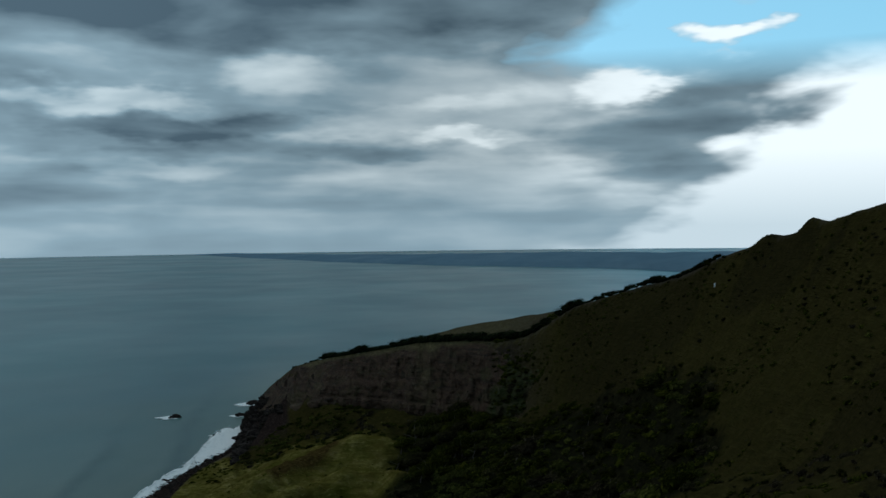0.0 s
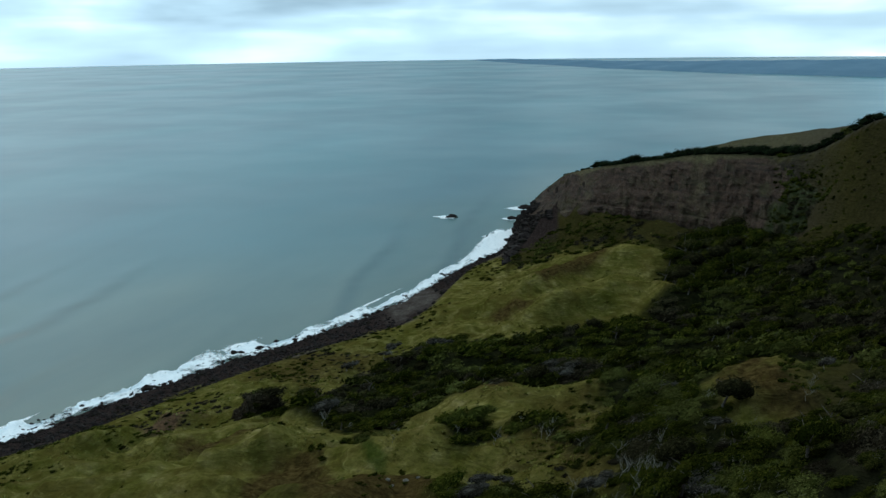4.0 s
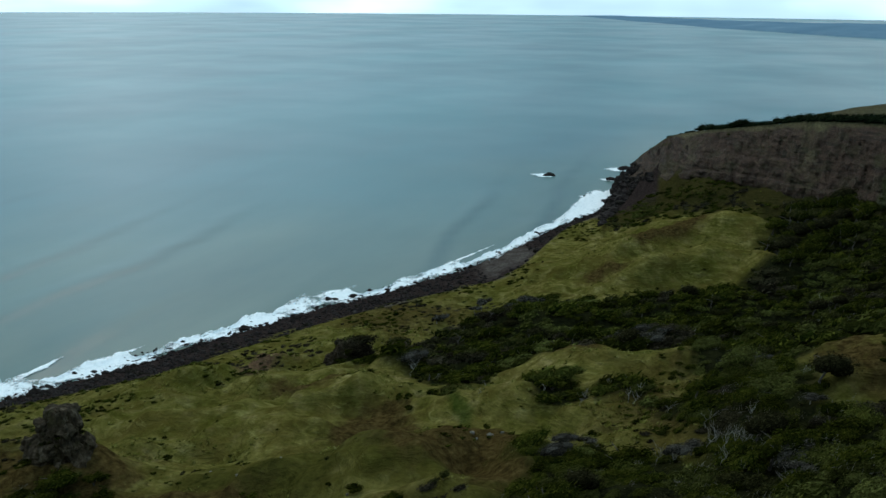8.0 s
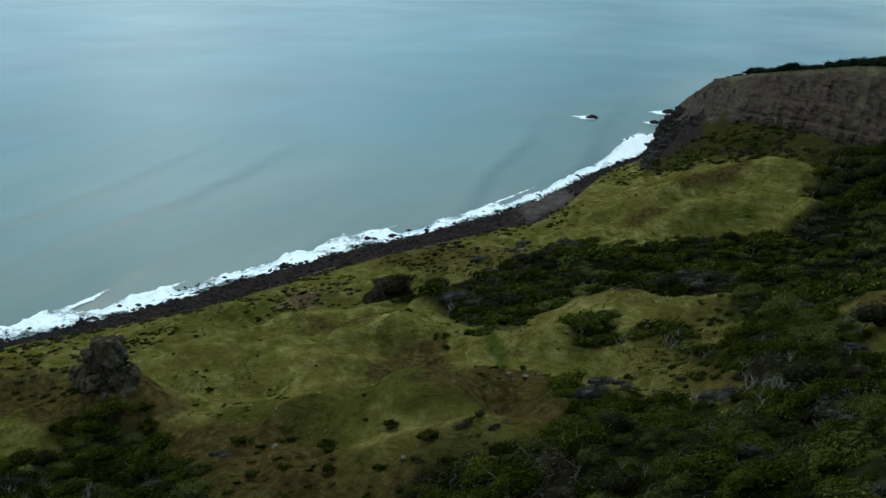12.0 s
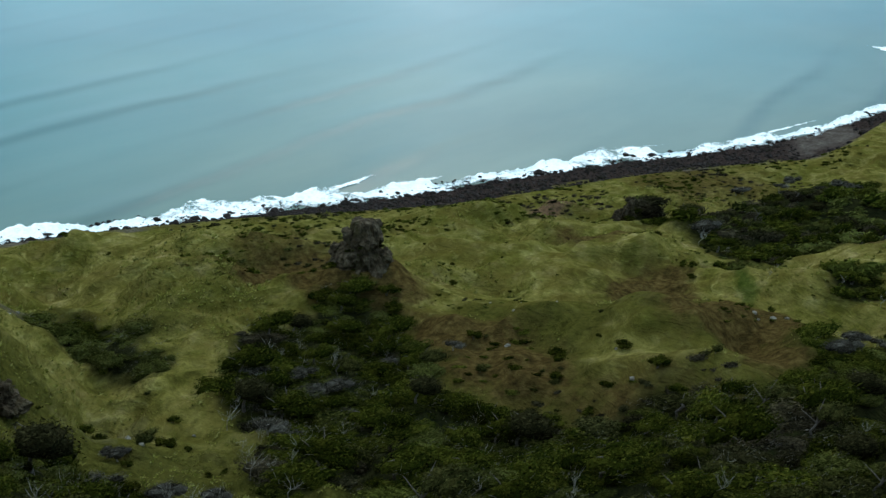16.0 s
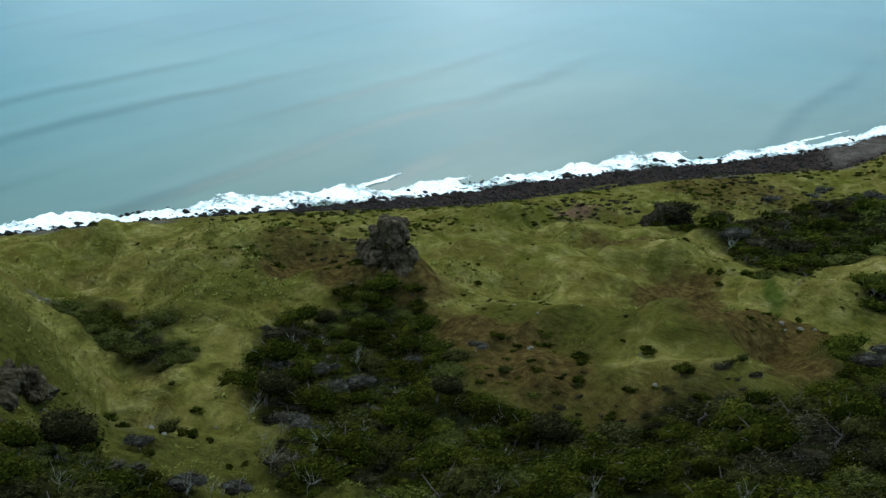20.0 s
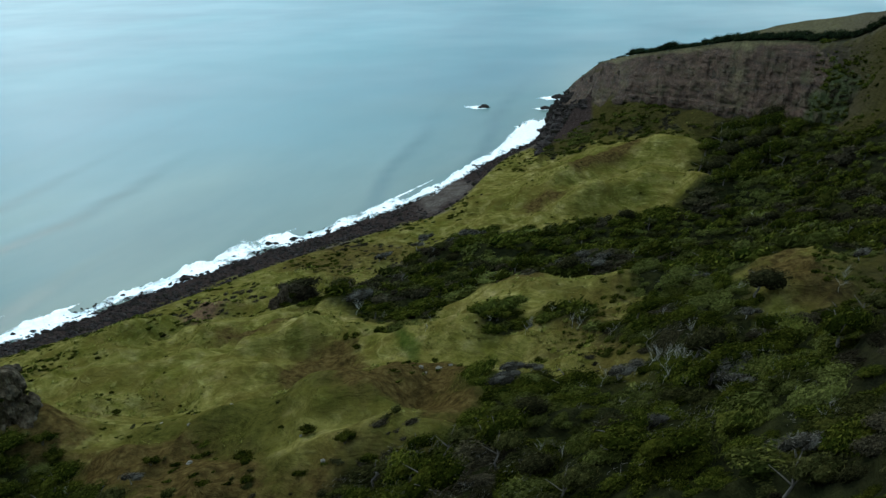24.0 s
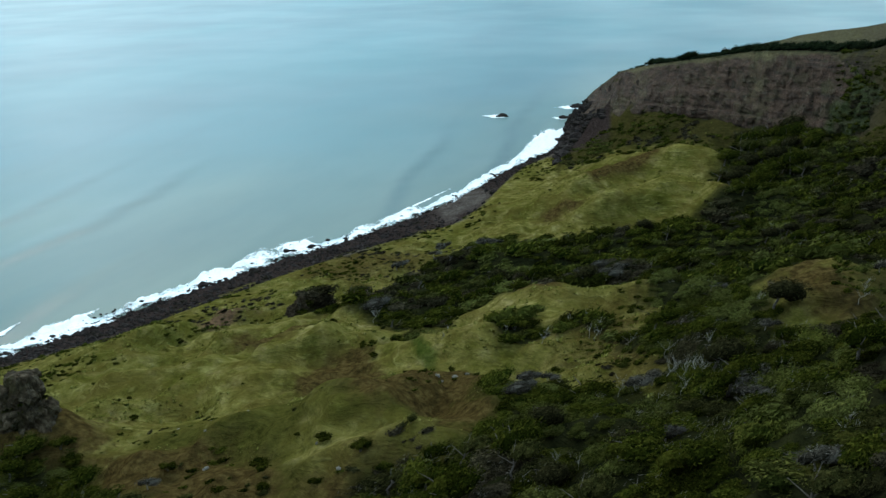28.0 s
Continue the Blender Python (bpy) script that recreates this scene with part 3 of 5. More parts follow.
FERNS = [outline(t) for t in (
    "-90,149 -91,167 -81,168 -65,146 -62,132 -70,130 -82,142", "-60,121 -60,136 -55,149 -47,151 -40,132 -44,124 -52,117", "-104,108 -88,110 -72,107 -60,104 -58,95 -67,92 -75,89 -91,94",
    "-57,92 -49,97 -44,91 -50,87", "-48,120 -42,131 -37,115 -42,110", "-74,370 -59,394 -46,404 -44,388 -59,366 -68,354", "-136,112 -128,122 -112,120 -104,112 -107,100 -128,104",
    "-78,328 -67,326 -65,318 -76,320", "-61,206 -53,214 -44,210 -38,202 -50,198 -57,198", "1,172 5,205 9,228 14,228 15,190 17,165 17,146 8,144 2,152", "1,131 6,133 7,121 2,120",
    "-129,98 -132,112 -124,122 -112,124 -104,116 -103,106 -108,98 -118,95", "-172,118 -170,132 -158,136 -150,124 -158,112", "-126,184 -118,188 -100,180 -104,174 -118,178", "-145,99 -160,120 -163,136 -148,128 -130,110 -124,103 -136,96", "-60,92 -52,98 -45,98 -44,89 -54,90")]
ROUGH = [outline(t) for t in (
    "-149,90 -173,111 -188,142 -164,142 -143,123 -142,110 -138,92", "-87,95 -87,106 -77,112 -65,104 -50,98 -50,107 -43,108 -38,109 -34,97 -45,92 -53,85 -65,90 -73,87",
    "-144,253 -148,292 -121,291 -110,285 -115,263 -120,242", "-34,180 -26,198 -15,159 -12,131 -19,132 -32,147")]
LUSH = [outline("-72,173 -73,177 -60,158 -58,152 -66,161")]
SLIPS = [outline("-138,364 -136,392 -128,403 -115,378 -119,351 -121,335"), outline("-98,43 -94,46 -92,43 -96,41"), outline("-150,53 -151,57 -144,56 -143,53")]
SCARPS = [outline("-152,206 -148,222 -139,218 -143,203")]


def along(table, az):
    """Distance and height of a plan line at bearings az."""
    return np.interp(az, table[0], table[1]), np.interp(az, table[0], table[2])


# ---- ground, sea, far coast ----
fan = np.concatenate([np.arange(-180, -84, 3.0), np.arange(-84, 32, 0.25), np.arange(32, 180, 3.0)])
reach = np.concatenate([[0.0, 1.15], np.geomspace(1.25, 48, 26), np.geomspace(49, 560, 400), np.geomspace(566, 1700, 44)])
A, R = np.meshgrid(np.radians(fan), reach, indexing="ij")
gx, gy = (R * np.sin(A)).ravel(), (R * np.cos(A)).ravel()
gz = relief(gx, gy)
gaz, gr = np.degrees(np.arctan2(gx, gy)), np.hypot(gx, gy)


def cover(areas, rag=2.5, size=9.0):
    soft = np.zeros(gx.shape)
    for dx, dy in ((0, 0), (1.1, 0.3), (-1.0, 0.7), (0.2, -1.2)):
        hit = np.zeros(gx.shape, bool)
        for a in areas:
            (x0, y0), (x1, y1) = a.min(0) - 12, a.max(0) + 12
            near = np.nonzero((gx > x0) & (gx < x1) & (gy > y0) & (gy < y1))[0]
            hit[near] |= within(a, gx[near] + dx * rag * 0.6, gy[near] + dy * rag * 0.6, rag, size)
        soft += hit * 0.25
    return soft


shore_r, crest_r, bank_r, foot_r = (along(p, gaz)[0] for p in (SHORE, CREST, BANK, FOOT))
beach = np.where((gaz < -11.6) & (gaz > -100), np.clip((gr - (bank_r - 3 + 5 * fractal(gx, gy, 14, 3, 3))) / 2.5, 0, 1), 0)
steep = np.where((gaz > -12.5) & (gaz < 7.5), np.clip((gr - foot_r + 3) / 3, 0, 1) * np.clip((bank_r + 1 - gr) / 3, 0, 1) * np.clip((7.5 - gaz) / 3.5, 0, 1), 0)
talus = np.where((gaz > -13) & (gaz < 7), np.clip((gr - along(TALUS, gaz)[0]) / 12, 0, 1) * np.clip((foot_r - gr) / 4, 0, 1), 0)
bluff = np.clip((64 - gr) / 8, 0, 1) * np.clip((gr - 6) / 4, 0, 1)
hillface = np.where(gaz > 4, np.clip((gaz - 3) / 5, 0, 1) * (0.75 + 0.25 * (fractal(gx, gy, 40, 3, 61) > -0.2)), 0) * np.clip((gr - 60) / 40, 0, 1)
point = np.where((gaz > -13.4) & (gaz < -9.5), np.clip((gr - 455) / 15, 0, 1), 0)
ground = new("ground", sheet("ground", np.stack([gx, gy, gz], 1), lattice_faces(len(fan), len(reach), True),
    # the even grey on the plateau behind the cliff is haze put into colour
    scrub=np.maximum.reduce([cover(THICKETS, 3), talus * 0.5, hillface * 0.55]), bracken=np.maximum.reduce([cover(FERNS, 4) * 1.25, cover(ROUGH, 7) * 0.8, talus * 0.55, hillface * 0.5]), lush=cover(LUSH, 1) * 0.75, slip_haze=np.maximum(0.45 * (gaz > -4) * (gr > bank_r), np.maximum(cover(SLIPS, 4.5, 7) * np.clip(0.7 + 0.4 * fractal(gx, gy, 5, 3, 68), 0, 0.95), beach * np.clip((bank_r + 9 - gr) / 6, 0, 1) * np.clip(0.45 + 0.7 * fractal(gx, gy, 16, 3, 66), 0, 0.8))),
    dark_grass=np.maximum.reduce([np.clip((144 + 34 * fractal(gx, gy, 26, 4, 63) - gr) / 30, 0, 0.92), hillface * 0.9, talus * 0.7, 0.75 * (gaz > -4) * (gr > bank_r)]),
    earth=cover(SCARPS, 2, 4), shingle=np.maximum(beach * np.clip((gr - bank_r - 2 + 6 * fractal(gx, gy, 12, 3, 67)) / 4, 0.25, 1), point), rock=np.maximum.reduce([steep, bluff, hillface * 0.15])))
ground.data.materials.append(HILLSIDE)
tagged(ground, "uneven green coastal hillside of rough pasture and brown fern", "ground", kind="structure")

fan = np.concatenate([np.arange(-180, -84, 4.0), np.arange(-84, 24, 0.4), np.arange(24, 180, 4.0)])
ring = np.concatenate([[0.01, 200], np.geomspace(236, 700, 190), np.geomspace(706, 4920, 90)])
A, R = np.meshgrid(np.radians(fan), ring, indexing="ij")
wx, wy, waz, wr = (R * np.sin(A)).ravel(), (R * np.cos(A)).ravel(), np.degrees(A).ravel(), R.ravel()
off = wr - along(SHORE, waz)[0]


def swell(x, y):
    """Long crests that run in from the west, a little bent: a gentle back and a steep face to the shore."""
    s = (x + 0.15 * y + 11 * fractal(x, y, 160, 2, 77) + 1.5 * fractal(x, y, 22, 2, 78)) / 43.0
    p = np.modf(s)[0] % 1.0
    rise = np.where(p < 0.5, np.exp(-((p - 0.5) / 0.22) ** 2), np.exp(-((p - 0.5) / 0.10) ** 2))
    return rise / (1 + np.exp(-5 * (wobble(x, y * 0.45, 75, 12) + 0.1))), p


crest, phase = swell(wx, wy)
near_shore = 1 / (1 + np.exp((off - 190) / 55)) * np.clip((off + 5) / 20, 0, 1)
wz = 0.75 * crest * near_shore
# where the shoreward faces of the swell take their painted dark band
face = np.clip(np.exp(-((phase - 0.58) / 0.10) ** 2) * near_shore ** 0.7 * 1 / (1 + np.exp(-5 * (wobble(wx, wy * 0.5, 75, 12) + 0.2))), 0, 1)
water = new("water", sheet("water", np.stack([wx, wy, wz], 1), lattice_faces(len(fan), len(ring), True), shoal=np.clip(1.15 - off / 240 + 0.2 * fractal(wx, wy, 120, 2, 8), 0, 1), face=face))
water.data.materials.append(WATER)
tagged(water, "grey-green sea with long low swell to the horizon", "sea", kind="structure")

# the far side of the bay: low hills, haze put into their colour
fan = np.arange(-15, 60, 0.2)
far_r = np.interp(fan, [-22, -15, -12, -7, -0.5, 5, 10.9, 14.5, 25, 60], [4880, 4820, 4100, 3380, 2930, 2760, 2590, 2400, 2200, 2000])
far_t = np.interp(fan, [-15, -12, -8, -0.5, 10.9, 16.5, 25, 60], [0.0, 4, 12, 27, 38, 43, 45, 45]) + np.interp(fan, [-14, -6], [0.0, 1.6]) * fractal(fan * 30, fan * 0, 40, 4, 4)
rows, back = [], [(-0.01, -2.0), (0.0, 0.0), (0.012, 0.35), (0.05, 0.62), (0.09, 0.86), (0.13, 1.0), (0.16, 0.9)]
for k, (dr, f) in enumerate(back):
    rr = np.minimum(far_r * (1 + dr) + 12 * fractal(fan * 30, fan * 0 + k * 5, 30, 3, 6), 4905)
    zz = np.where(f < 0, -2.0, np.maximum(far_t, 0.0) * max(f, 0) + (0.8 * np.interp(fan, [-14, -6], [0.0, 1.0]) * fractal(fan * 30, fan * 0 + k * 9, 12, 3, 5) if 0 < f < 1 else 0))
    rows.append(np.stack([rr * np.sin(np.radians(fan)), rr * np.cos(np.radians(fan)), zz], 1))
P = np.stack(rows, 1)
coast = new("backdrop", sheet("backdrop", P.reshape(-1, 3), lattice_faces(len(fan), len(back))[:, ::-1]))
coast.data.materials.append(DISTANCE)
tagged(coast, "low hills of the far coast across the bay, haze in their blue colour", "far hills", kind="structure")

# ---- cliff of the headland ----
az = np.arange(-11.9, 8.4, 0.11)
(fr, fz), (tr, tz) = along(FOOT, az), along(BANK, az)
fr, fz, tr, tz = (np.convolve(np.pad(v, 4, "edge"), np.hanning(11)[1:-1] / np.hanning(11)[1:-1].sum(), "valid") for v in (fr, fz, tr, tz))
levels = np.linspace(-0.08, 1.03, 58)
rows = []
for v in levels:
    rr, zz = fr + (tr - fr) * np.clip(v, 0, 1) ** 1.5, fz + (tz - fz) * v
    px, py = rr * np.sin(np.radians(az)), rr * np.cos(np.radians(az))
    along_face = az * 8.0
    step_in = np.clip((v - 0.16) / 0.03, 0, 1) * 2.2 + np.clip((v - 0.50 - 0.1 * wobble(along_face, zz * 0, 30, 57)) / 0.04, 0, 1) * 1.0
    blocks = 0.9 * np.round(2 * wobble(along_face, zz * 0, 3.2, 54)) / 2 * (v < 0.17) + 0.6 * np.abs(wobble(along_face, zz * 0.5, 5.5, 55)) + 0.5 * np.abs(wobble(along_face, zz * 0.7, 2.1, 56))
    ledge = 0.5 * wobble(along_face * 0.12, zz, 2.3, 50) + 0.4 * wobble(along_face * 0.3, zz, 1.1, 51)
    crag = 1.5 * fractal(along_face, zz * 0.5, 11, 4, 52) + 1.5 * fractal(along_face * 2, zz * 0.8, 5.0, 4, 53, 0.6)
    rr = rr + 16.0 * np.clip((az - 2.5) / 5.0, 0, 1) ** 1.3 - (3.6 + ledge + crag - step_in - 1.6 * blocks) * np.clip((8.2 - az) / 2.6, 0.05, 1) * np.clip((1.03 - v) * 6, 0, 1) * np.clip((v + 0.1) * 8, 0.1, 1)
    rows.append(np.stack([rr * np.sin(np.radians(az)), rr * np.cos(np.radians(az)), zz], 1))
P = np.stack(rows, 1)
face_az, face_v = np.repeat(az, len(levels)), np.tile(levels, len(az))
patchy = fractal(face_az * 8, face_v * 30, 9, 4, 58)
CLIFF_P, CLIFF_AZ = P.reshape(-1, 3), face_az
cliff = new("cliff", sheet("cliff", P.reshape(-1, 3), lattice_faces(len(az), len(levels))[:, ::-1], False,
    dry=np.clip((face_v - 0.94 + 0.05 * patchy) / 0.06, 0, 0.8) + 0.35 * np.clip(patchy - 0.3, 0, 1), green=np.clip((face_az - 2.7 + 1.6 * patchy) / 1.4, 0, 0.92)))
cliff.data.materials.append(CLIFF)
tagged(cliff, "brown banded cliff face of the headland with dry growth", "cliff", kind="structure")

# ---- surf ----
REACH = line("-95:12,0 -72:15,0 -66:9,0 -61:12,0 -56:22,0 -52:15,0 -47:14,0 -42:10,0 -38:11,0 -34:15,0 -33:24,0 -31.8:32,0 -30.8:17,0 -29:12,0 -27:7,0 -24:9,0 -21:15,0 -18:11,0 -16.5:15,0 -15.4:32,0 -14.6:60,0 -13.9:82,0 -13.2:70,0 -12.6:50,0 -12:30,0 -11.5:14,0")
az = np.arange(-95, -11.3, 0.07)
cross = np.linspace(-0.42, 1.0, 26)
sr, wide = along(SHORE, az)[0], along(REACH, az)[0] + 0.01
sr = np.convolve(np.pad(sr, 6, "edge"), np.ones(13) / 13, "valid")
rows, thick = [], []
for v in cross:
    sx, sy = sr * np.sin(np.radians(az)), sr * np.cos(np.radians(az))
    edge = 0.78 + np.minimum(0.6, 6.0 / wide) * fractal(sx, sy, 13, 5, 71, 0.6)
    rr = sr + wide * v * np.where(v > 0, edge, 1.0) * np.where(v < 0, 23.0 / wide, 1)
    fx, fy = rr * np.sin(np.radians(az)), rr * np.cos(np.radians(az))
    rows.append(np.stack([rr * np.sin(np.radians(az)), rr * np.cos(np.radians(az)), 0.5 + 0.5 * swell(fx, fy)[0] * min(1.0, max(0.0, v * 4)) + 0.7 * np.exp(-((v - 0.75) / 0.16) ** 2) + 0.15 * fractal(rr, az * 5, 2.0, 3, 72)], 1))
    thick.append(np.clip(1.12 - 1.1 * abs(v - 0.45) - 0.9 * max(0.0, v - 0.8) * 4 - 0.5 * max(0.0, -v), 0, 1) + 0.42 * fractal(sx + v * 15, sy + v * 9, 12, 5, 73, 0.65) + 0.35 * np.clip((wide - 22) / 25, 0, 1))
P, K = np.stack(rows, 1), np.stack(thick, 1)
surf = new("surf", sheet("surf", P.reshape(-1, 3), lattice_faces(len(az), len(cross))[:, ::-1], thick=K.ravel()))
surf.data.materials.append(FOAM)
tagged(surf, "white surf breaking along the dark boulder shore", "surf", kind="stuff")


def breaker(x, y, x2, y2, wide):
    """A spilling crest between two places."""
    d = Vector((x2 - x, y2 - y))
    side = Vector((d.y, -d.x)).normalized()
    u, v = np.meshgrid(np.linspace(0, 1, 60), np.linspace(-1, 1, 14), indexing="ij")
    w = wide * np.clip(1.15 - u, 0.12, 1) * np.clip(u * 6 + 0.3, 0, 1) * (1 + 0.5 * wobble(u * 40, v * 3, 2.5, int(abs(x)) % 50))
    px, py = x + d.x * u + side.x * v * w, y + d.y * u + side.y * v * w
    pz = 0.06 + 0.75 * swell(px, py)[0] + 0.12 * np.exp(-((v - 0.3) / 0.4) ** 2)
    ob = new("breaker", sheet("breaker", np.stack([px, py, pz], -1).reshape(-1, 3), lattice_faces(60, 14), thick=(0.85 - 0.9 * np.abs(v) ** 2 + 0.45 * fractal(px, py, 7, 3, 14) - 0.5 * np.clip(np.abs(u - 0.5) - 0.3, 0, 1) * 4).ravel()))
    ob.data.materials.append(FOAM)
    return tagged(ob, "short white wave crest spilling over the swell", "wave", kind="stuff")


for row in ((-219, 176, -222, 213, 3.6), (-185, 287, -171, 321, 4.2), (-156, 332, -142, 404, 2.4), (-210, 207, -205, 233, 3.2), (-131, 452, -122, 490, 4),
            (-258, 98, -257, 110, 1.4)):
    breaker(*row)


# ---- growing things ----
dice = np.random.default_rng(7)
WIND = np.array([math.sin(radians(55)), math.cos(radians(55)), 0.0])     # the way in which the sea wind leans the bush
ICO = bmesh.new()
bmesh.ops.create_icosphere(ICO, subdivisions=1, radius=1.0)
FAR_V = np.array([v.co for v in ICO.verts])
FAR_F = np.array([[v.index for v in f.verts] for f in ICO.faces])
ICO.free()


def crown_shape(rng, leaves=150, leaf=0.16, blobs=6, flat=0.62, lean=0.35, slim=0.7, sweep=0.7):
    """Points and triangles of a crown about 1 m in radius, based at z = 0: lumps of leaf clumps with gaps, swept by the wind."""
    cs, rad = [], []
    for k in range(blobs):
        a, d = rng.uniform(0, 6.28), rng.uniform(0.15, 0.62) if k else 0.0
        cs.append((math.cos(a) * d, math.sin(a) * d, flat * rng.uniform(0.45, 0.95)))
        rad.append(rng.uniform(0.32, 0.52))
    cs, rad = np.array(cs), np.array(rad)
    V, F = [], []
    ball, tris = FAR_V, FAR_F
    for c, r in zip(cs, rad):
        F.append(tris + sum(len(v) for v in V))
        V.append(c + ball * np.array([r, r, r * 0.8]) * rng.uniform(0.70, 0.98, (len(ball), 1)))
    pick = rng.integers(0, blobs, leaves)
    n = rng.normal(size=(leaves, 3))
    n[:, 2] = np.abs(n[:, 2]) * 1.1 - 0.35
    n /= np.linalg.norm(n, axis=1)[:, None]
    p = cs[pick] + n * (rad[pick] * rng.uniform(0.86, 1.24, leaves))[:, None] * np.array([1, 1, 0.85])
    tilt = n + rng.normal(scale=0.55, size=(leaves, 3))
    tilt /= np.linalg.norm(tilt, axis=1)[:, None]
    u = np.cross(tilt, rng.normal(size=(leaves, 3)))
    u /= np.linalg.norm(u, axis=1)[:, None]
    w = np.cross(tilt, u)
    s = leaf * rng.uniform(0.6, 1.5, leaves)[:, None]
    quad = np.stack([p - u * s, p - w * s * slim + n * s * 0.2 * slim, p + u * s, p + w * s * slim - n * s * 0.1], 1)
    base = sum(len(v) for v in V)
    if slim > 0.5:                       # small leaf clumps: one three-cornered blade each
        quad = quad[:, [0, 2, 3]]
        idx = base + np.arange(leaves * 3).reshape(-1, 3)
        F += [idx]
    else:
        idx = base + np.arange(leaves * 4).reshape(-1, 4)
        F += [idx[:, [0, 1, 2]], idx[:, [0, 2, 3]]]
    V.append(quad.reshape(-1, 3))
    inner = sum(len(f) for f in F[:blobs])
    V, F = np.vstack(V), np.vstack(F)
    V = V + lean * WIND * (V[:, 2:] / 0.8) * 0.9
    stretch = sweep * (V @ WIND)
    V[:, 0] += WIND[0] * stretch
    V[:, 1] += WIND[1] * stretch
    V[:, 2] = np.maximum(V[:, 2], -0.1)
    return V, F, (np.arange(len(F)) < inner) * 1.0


def limb_shape(points, radii, sides=6):
    """A bent tapering limb through points."""
    P = np.array(points, float)
    rings = []
    for i, (p, r) in enumerate(zip(P, radii)):
        d = P[min(i + 1, len(P) - 1)] - P[max(i - 1, 0)]
        d /= np.linalg.norm(d) + 1e-9
        a = np.cross(d, [0.31, 0.87, 0.2])
        a /= np.linalg.norm(a)
        b = np.cross(d, a)
        t = np.arange(sides) * 2 * np.pi / sides
        rings.append(p + r * (np.cos(t)[:, None] * a + np.sin(t)[:, None] * b))
    V = np.vstack(rings)
    n, idx = len(P), np.arange(len(P) * sides).reshape(len(P), sides)
    nxt = np.roll(idx, -1, 1)
    F = np.stack([idx[:-1], nxt[:-1], nxt[1:], idx[1:]], -1).reshape(-1, 4)
    tip = len(V)
    V = np.vstack([V, P[-1:] + (P[-1] - P[-2]) * 0.1])
    caps = np.stack([idx[-1], nxt[-1], np.full(sides, tip)], -1)
    return V, np.vstack([F[:, [0, 1, 2]], F[:, [0, 2, 3]], caps])


TEMPLATES = [crown_shape(np.random.default_rng(100 + k), 1300, 0.058, 4 + k % 3, 0.55 + 0.05 * (k % 4)) for k in range(9)]
SPARSE = [crown_shape(np.random.default_rng(200 + k), 180, 0.125, 4, 0.6) for k in range(6)]
TUFTS = [crown_shape(np.random.default_rng(300 + k), 70, 0.16, 2, 0.55, 0.2) for k in range(5)]


def scatter(area, step, keep=1.0):
    """Jittered places inside an outline."""
    (x0, y0), (x1, y1) = area.min(0) - 4, area.max(0) + 4
    X, Y = np.meshgrid(np.arange(x0, x1, step), np.arange(y0, y1, step))
    X, Y = X.ravel() + dice.uniform(-0.45, 0.45, X.size) * step, Y.ravel() + dice.uniform(-0.45, 0.45, X.size) * step
    ok = within(area, X, Y, 3.0) & (dice.random(X.size) < keep)
    return X[ok], Y[ok]


def tones(x, y):
    """From green to grey-brown, in drifts."""
    return np.clip(0.45 + 0.62 * fractal(x, y, 15, 3, 91) + dice.normal(0, 0.12, len(x)), 0, 0.95)


def grown(name, x, y, size, shapes, tone, mat, label, category, sink=0.25, tall=None, z=None):
    """One mesh of many crowns standing on the ground."""
    z = relief(x, y) if z is None else z
    V, F, T, C, D, base = [], [], [], [], [], 0
    for k in range(len(x)):
        v, f, core = shapes[int(dice.integers(len(shapes)))]
        a, s = dice.uniform(-0.6, 0.6), size[k]
        h = s * (dice.uniform(0.8, 1.25) if tall is None else tall)
        ca, sa = math.cos(a), math.sin(a)
        q = np.stack([(v[:, 0] * ca - v[:, 1] * sa) * s + x[k], (v[:, 0] * sa + v[:, 1] * ca) * s + y[k], v[:, 2] * h + z[k] - sink * s], 1)
        V.append(q), F.append(f + base), T.append(np.full(len(f), tone[k])), C.append(core), D.append(np.full(len(f), np.clip(dice.normal(0.55, 0.28), 0, 1)))
        base += len(v)
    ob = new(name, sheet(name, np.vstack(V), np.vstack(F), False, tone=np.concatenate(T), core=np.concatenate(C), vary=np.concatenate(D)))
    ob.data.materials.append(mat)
    return tagged(ob, label, category, kind="stuff")


for k, area in enumerate(THICKETS):
    distance = np.hypot(*area.mean(0))
    step = 2.7 if distance < 130 else 3.0 if distance < 220 else 3.6
    x, y = scatter(area, step)
    size = np.clip(dice.lognormal(0.32, 0.42, len(x)), 0.6, 3.1) * (1.0 if distance < 150 else 1.25 if distance < 250 else 1.45) * (0.95 if k == 1 else 1)
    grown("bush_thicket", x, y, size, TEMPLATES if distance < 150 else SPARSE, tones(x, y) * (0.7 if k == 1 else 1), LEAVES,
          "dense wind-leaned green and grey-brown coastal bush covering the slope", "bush")

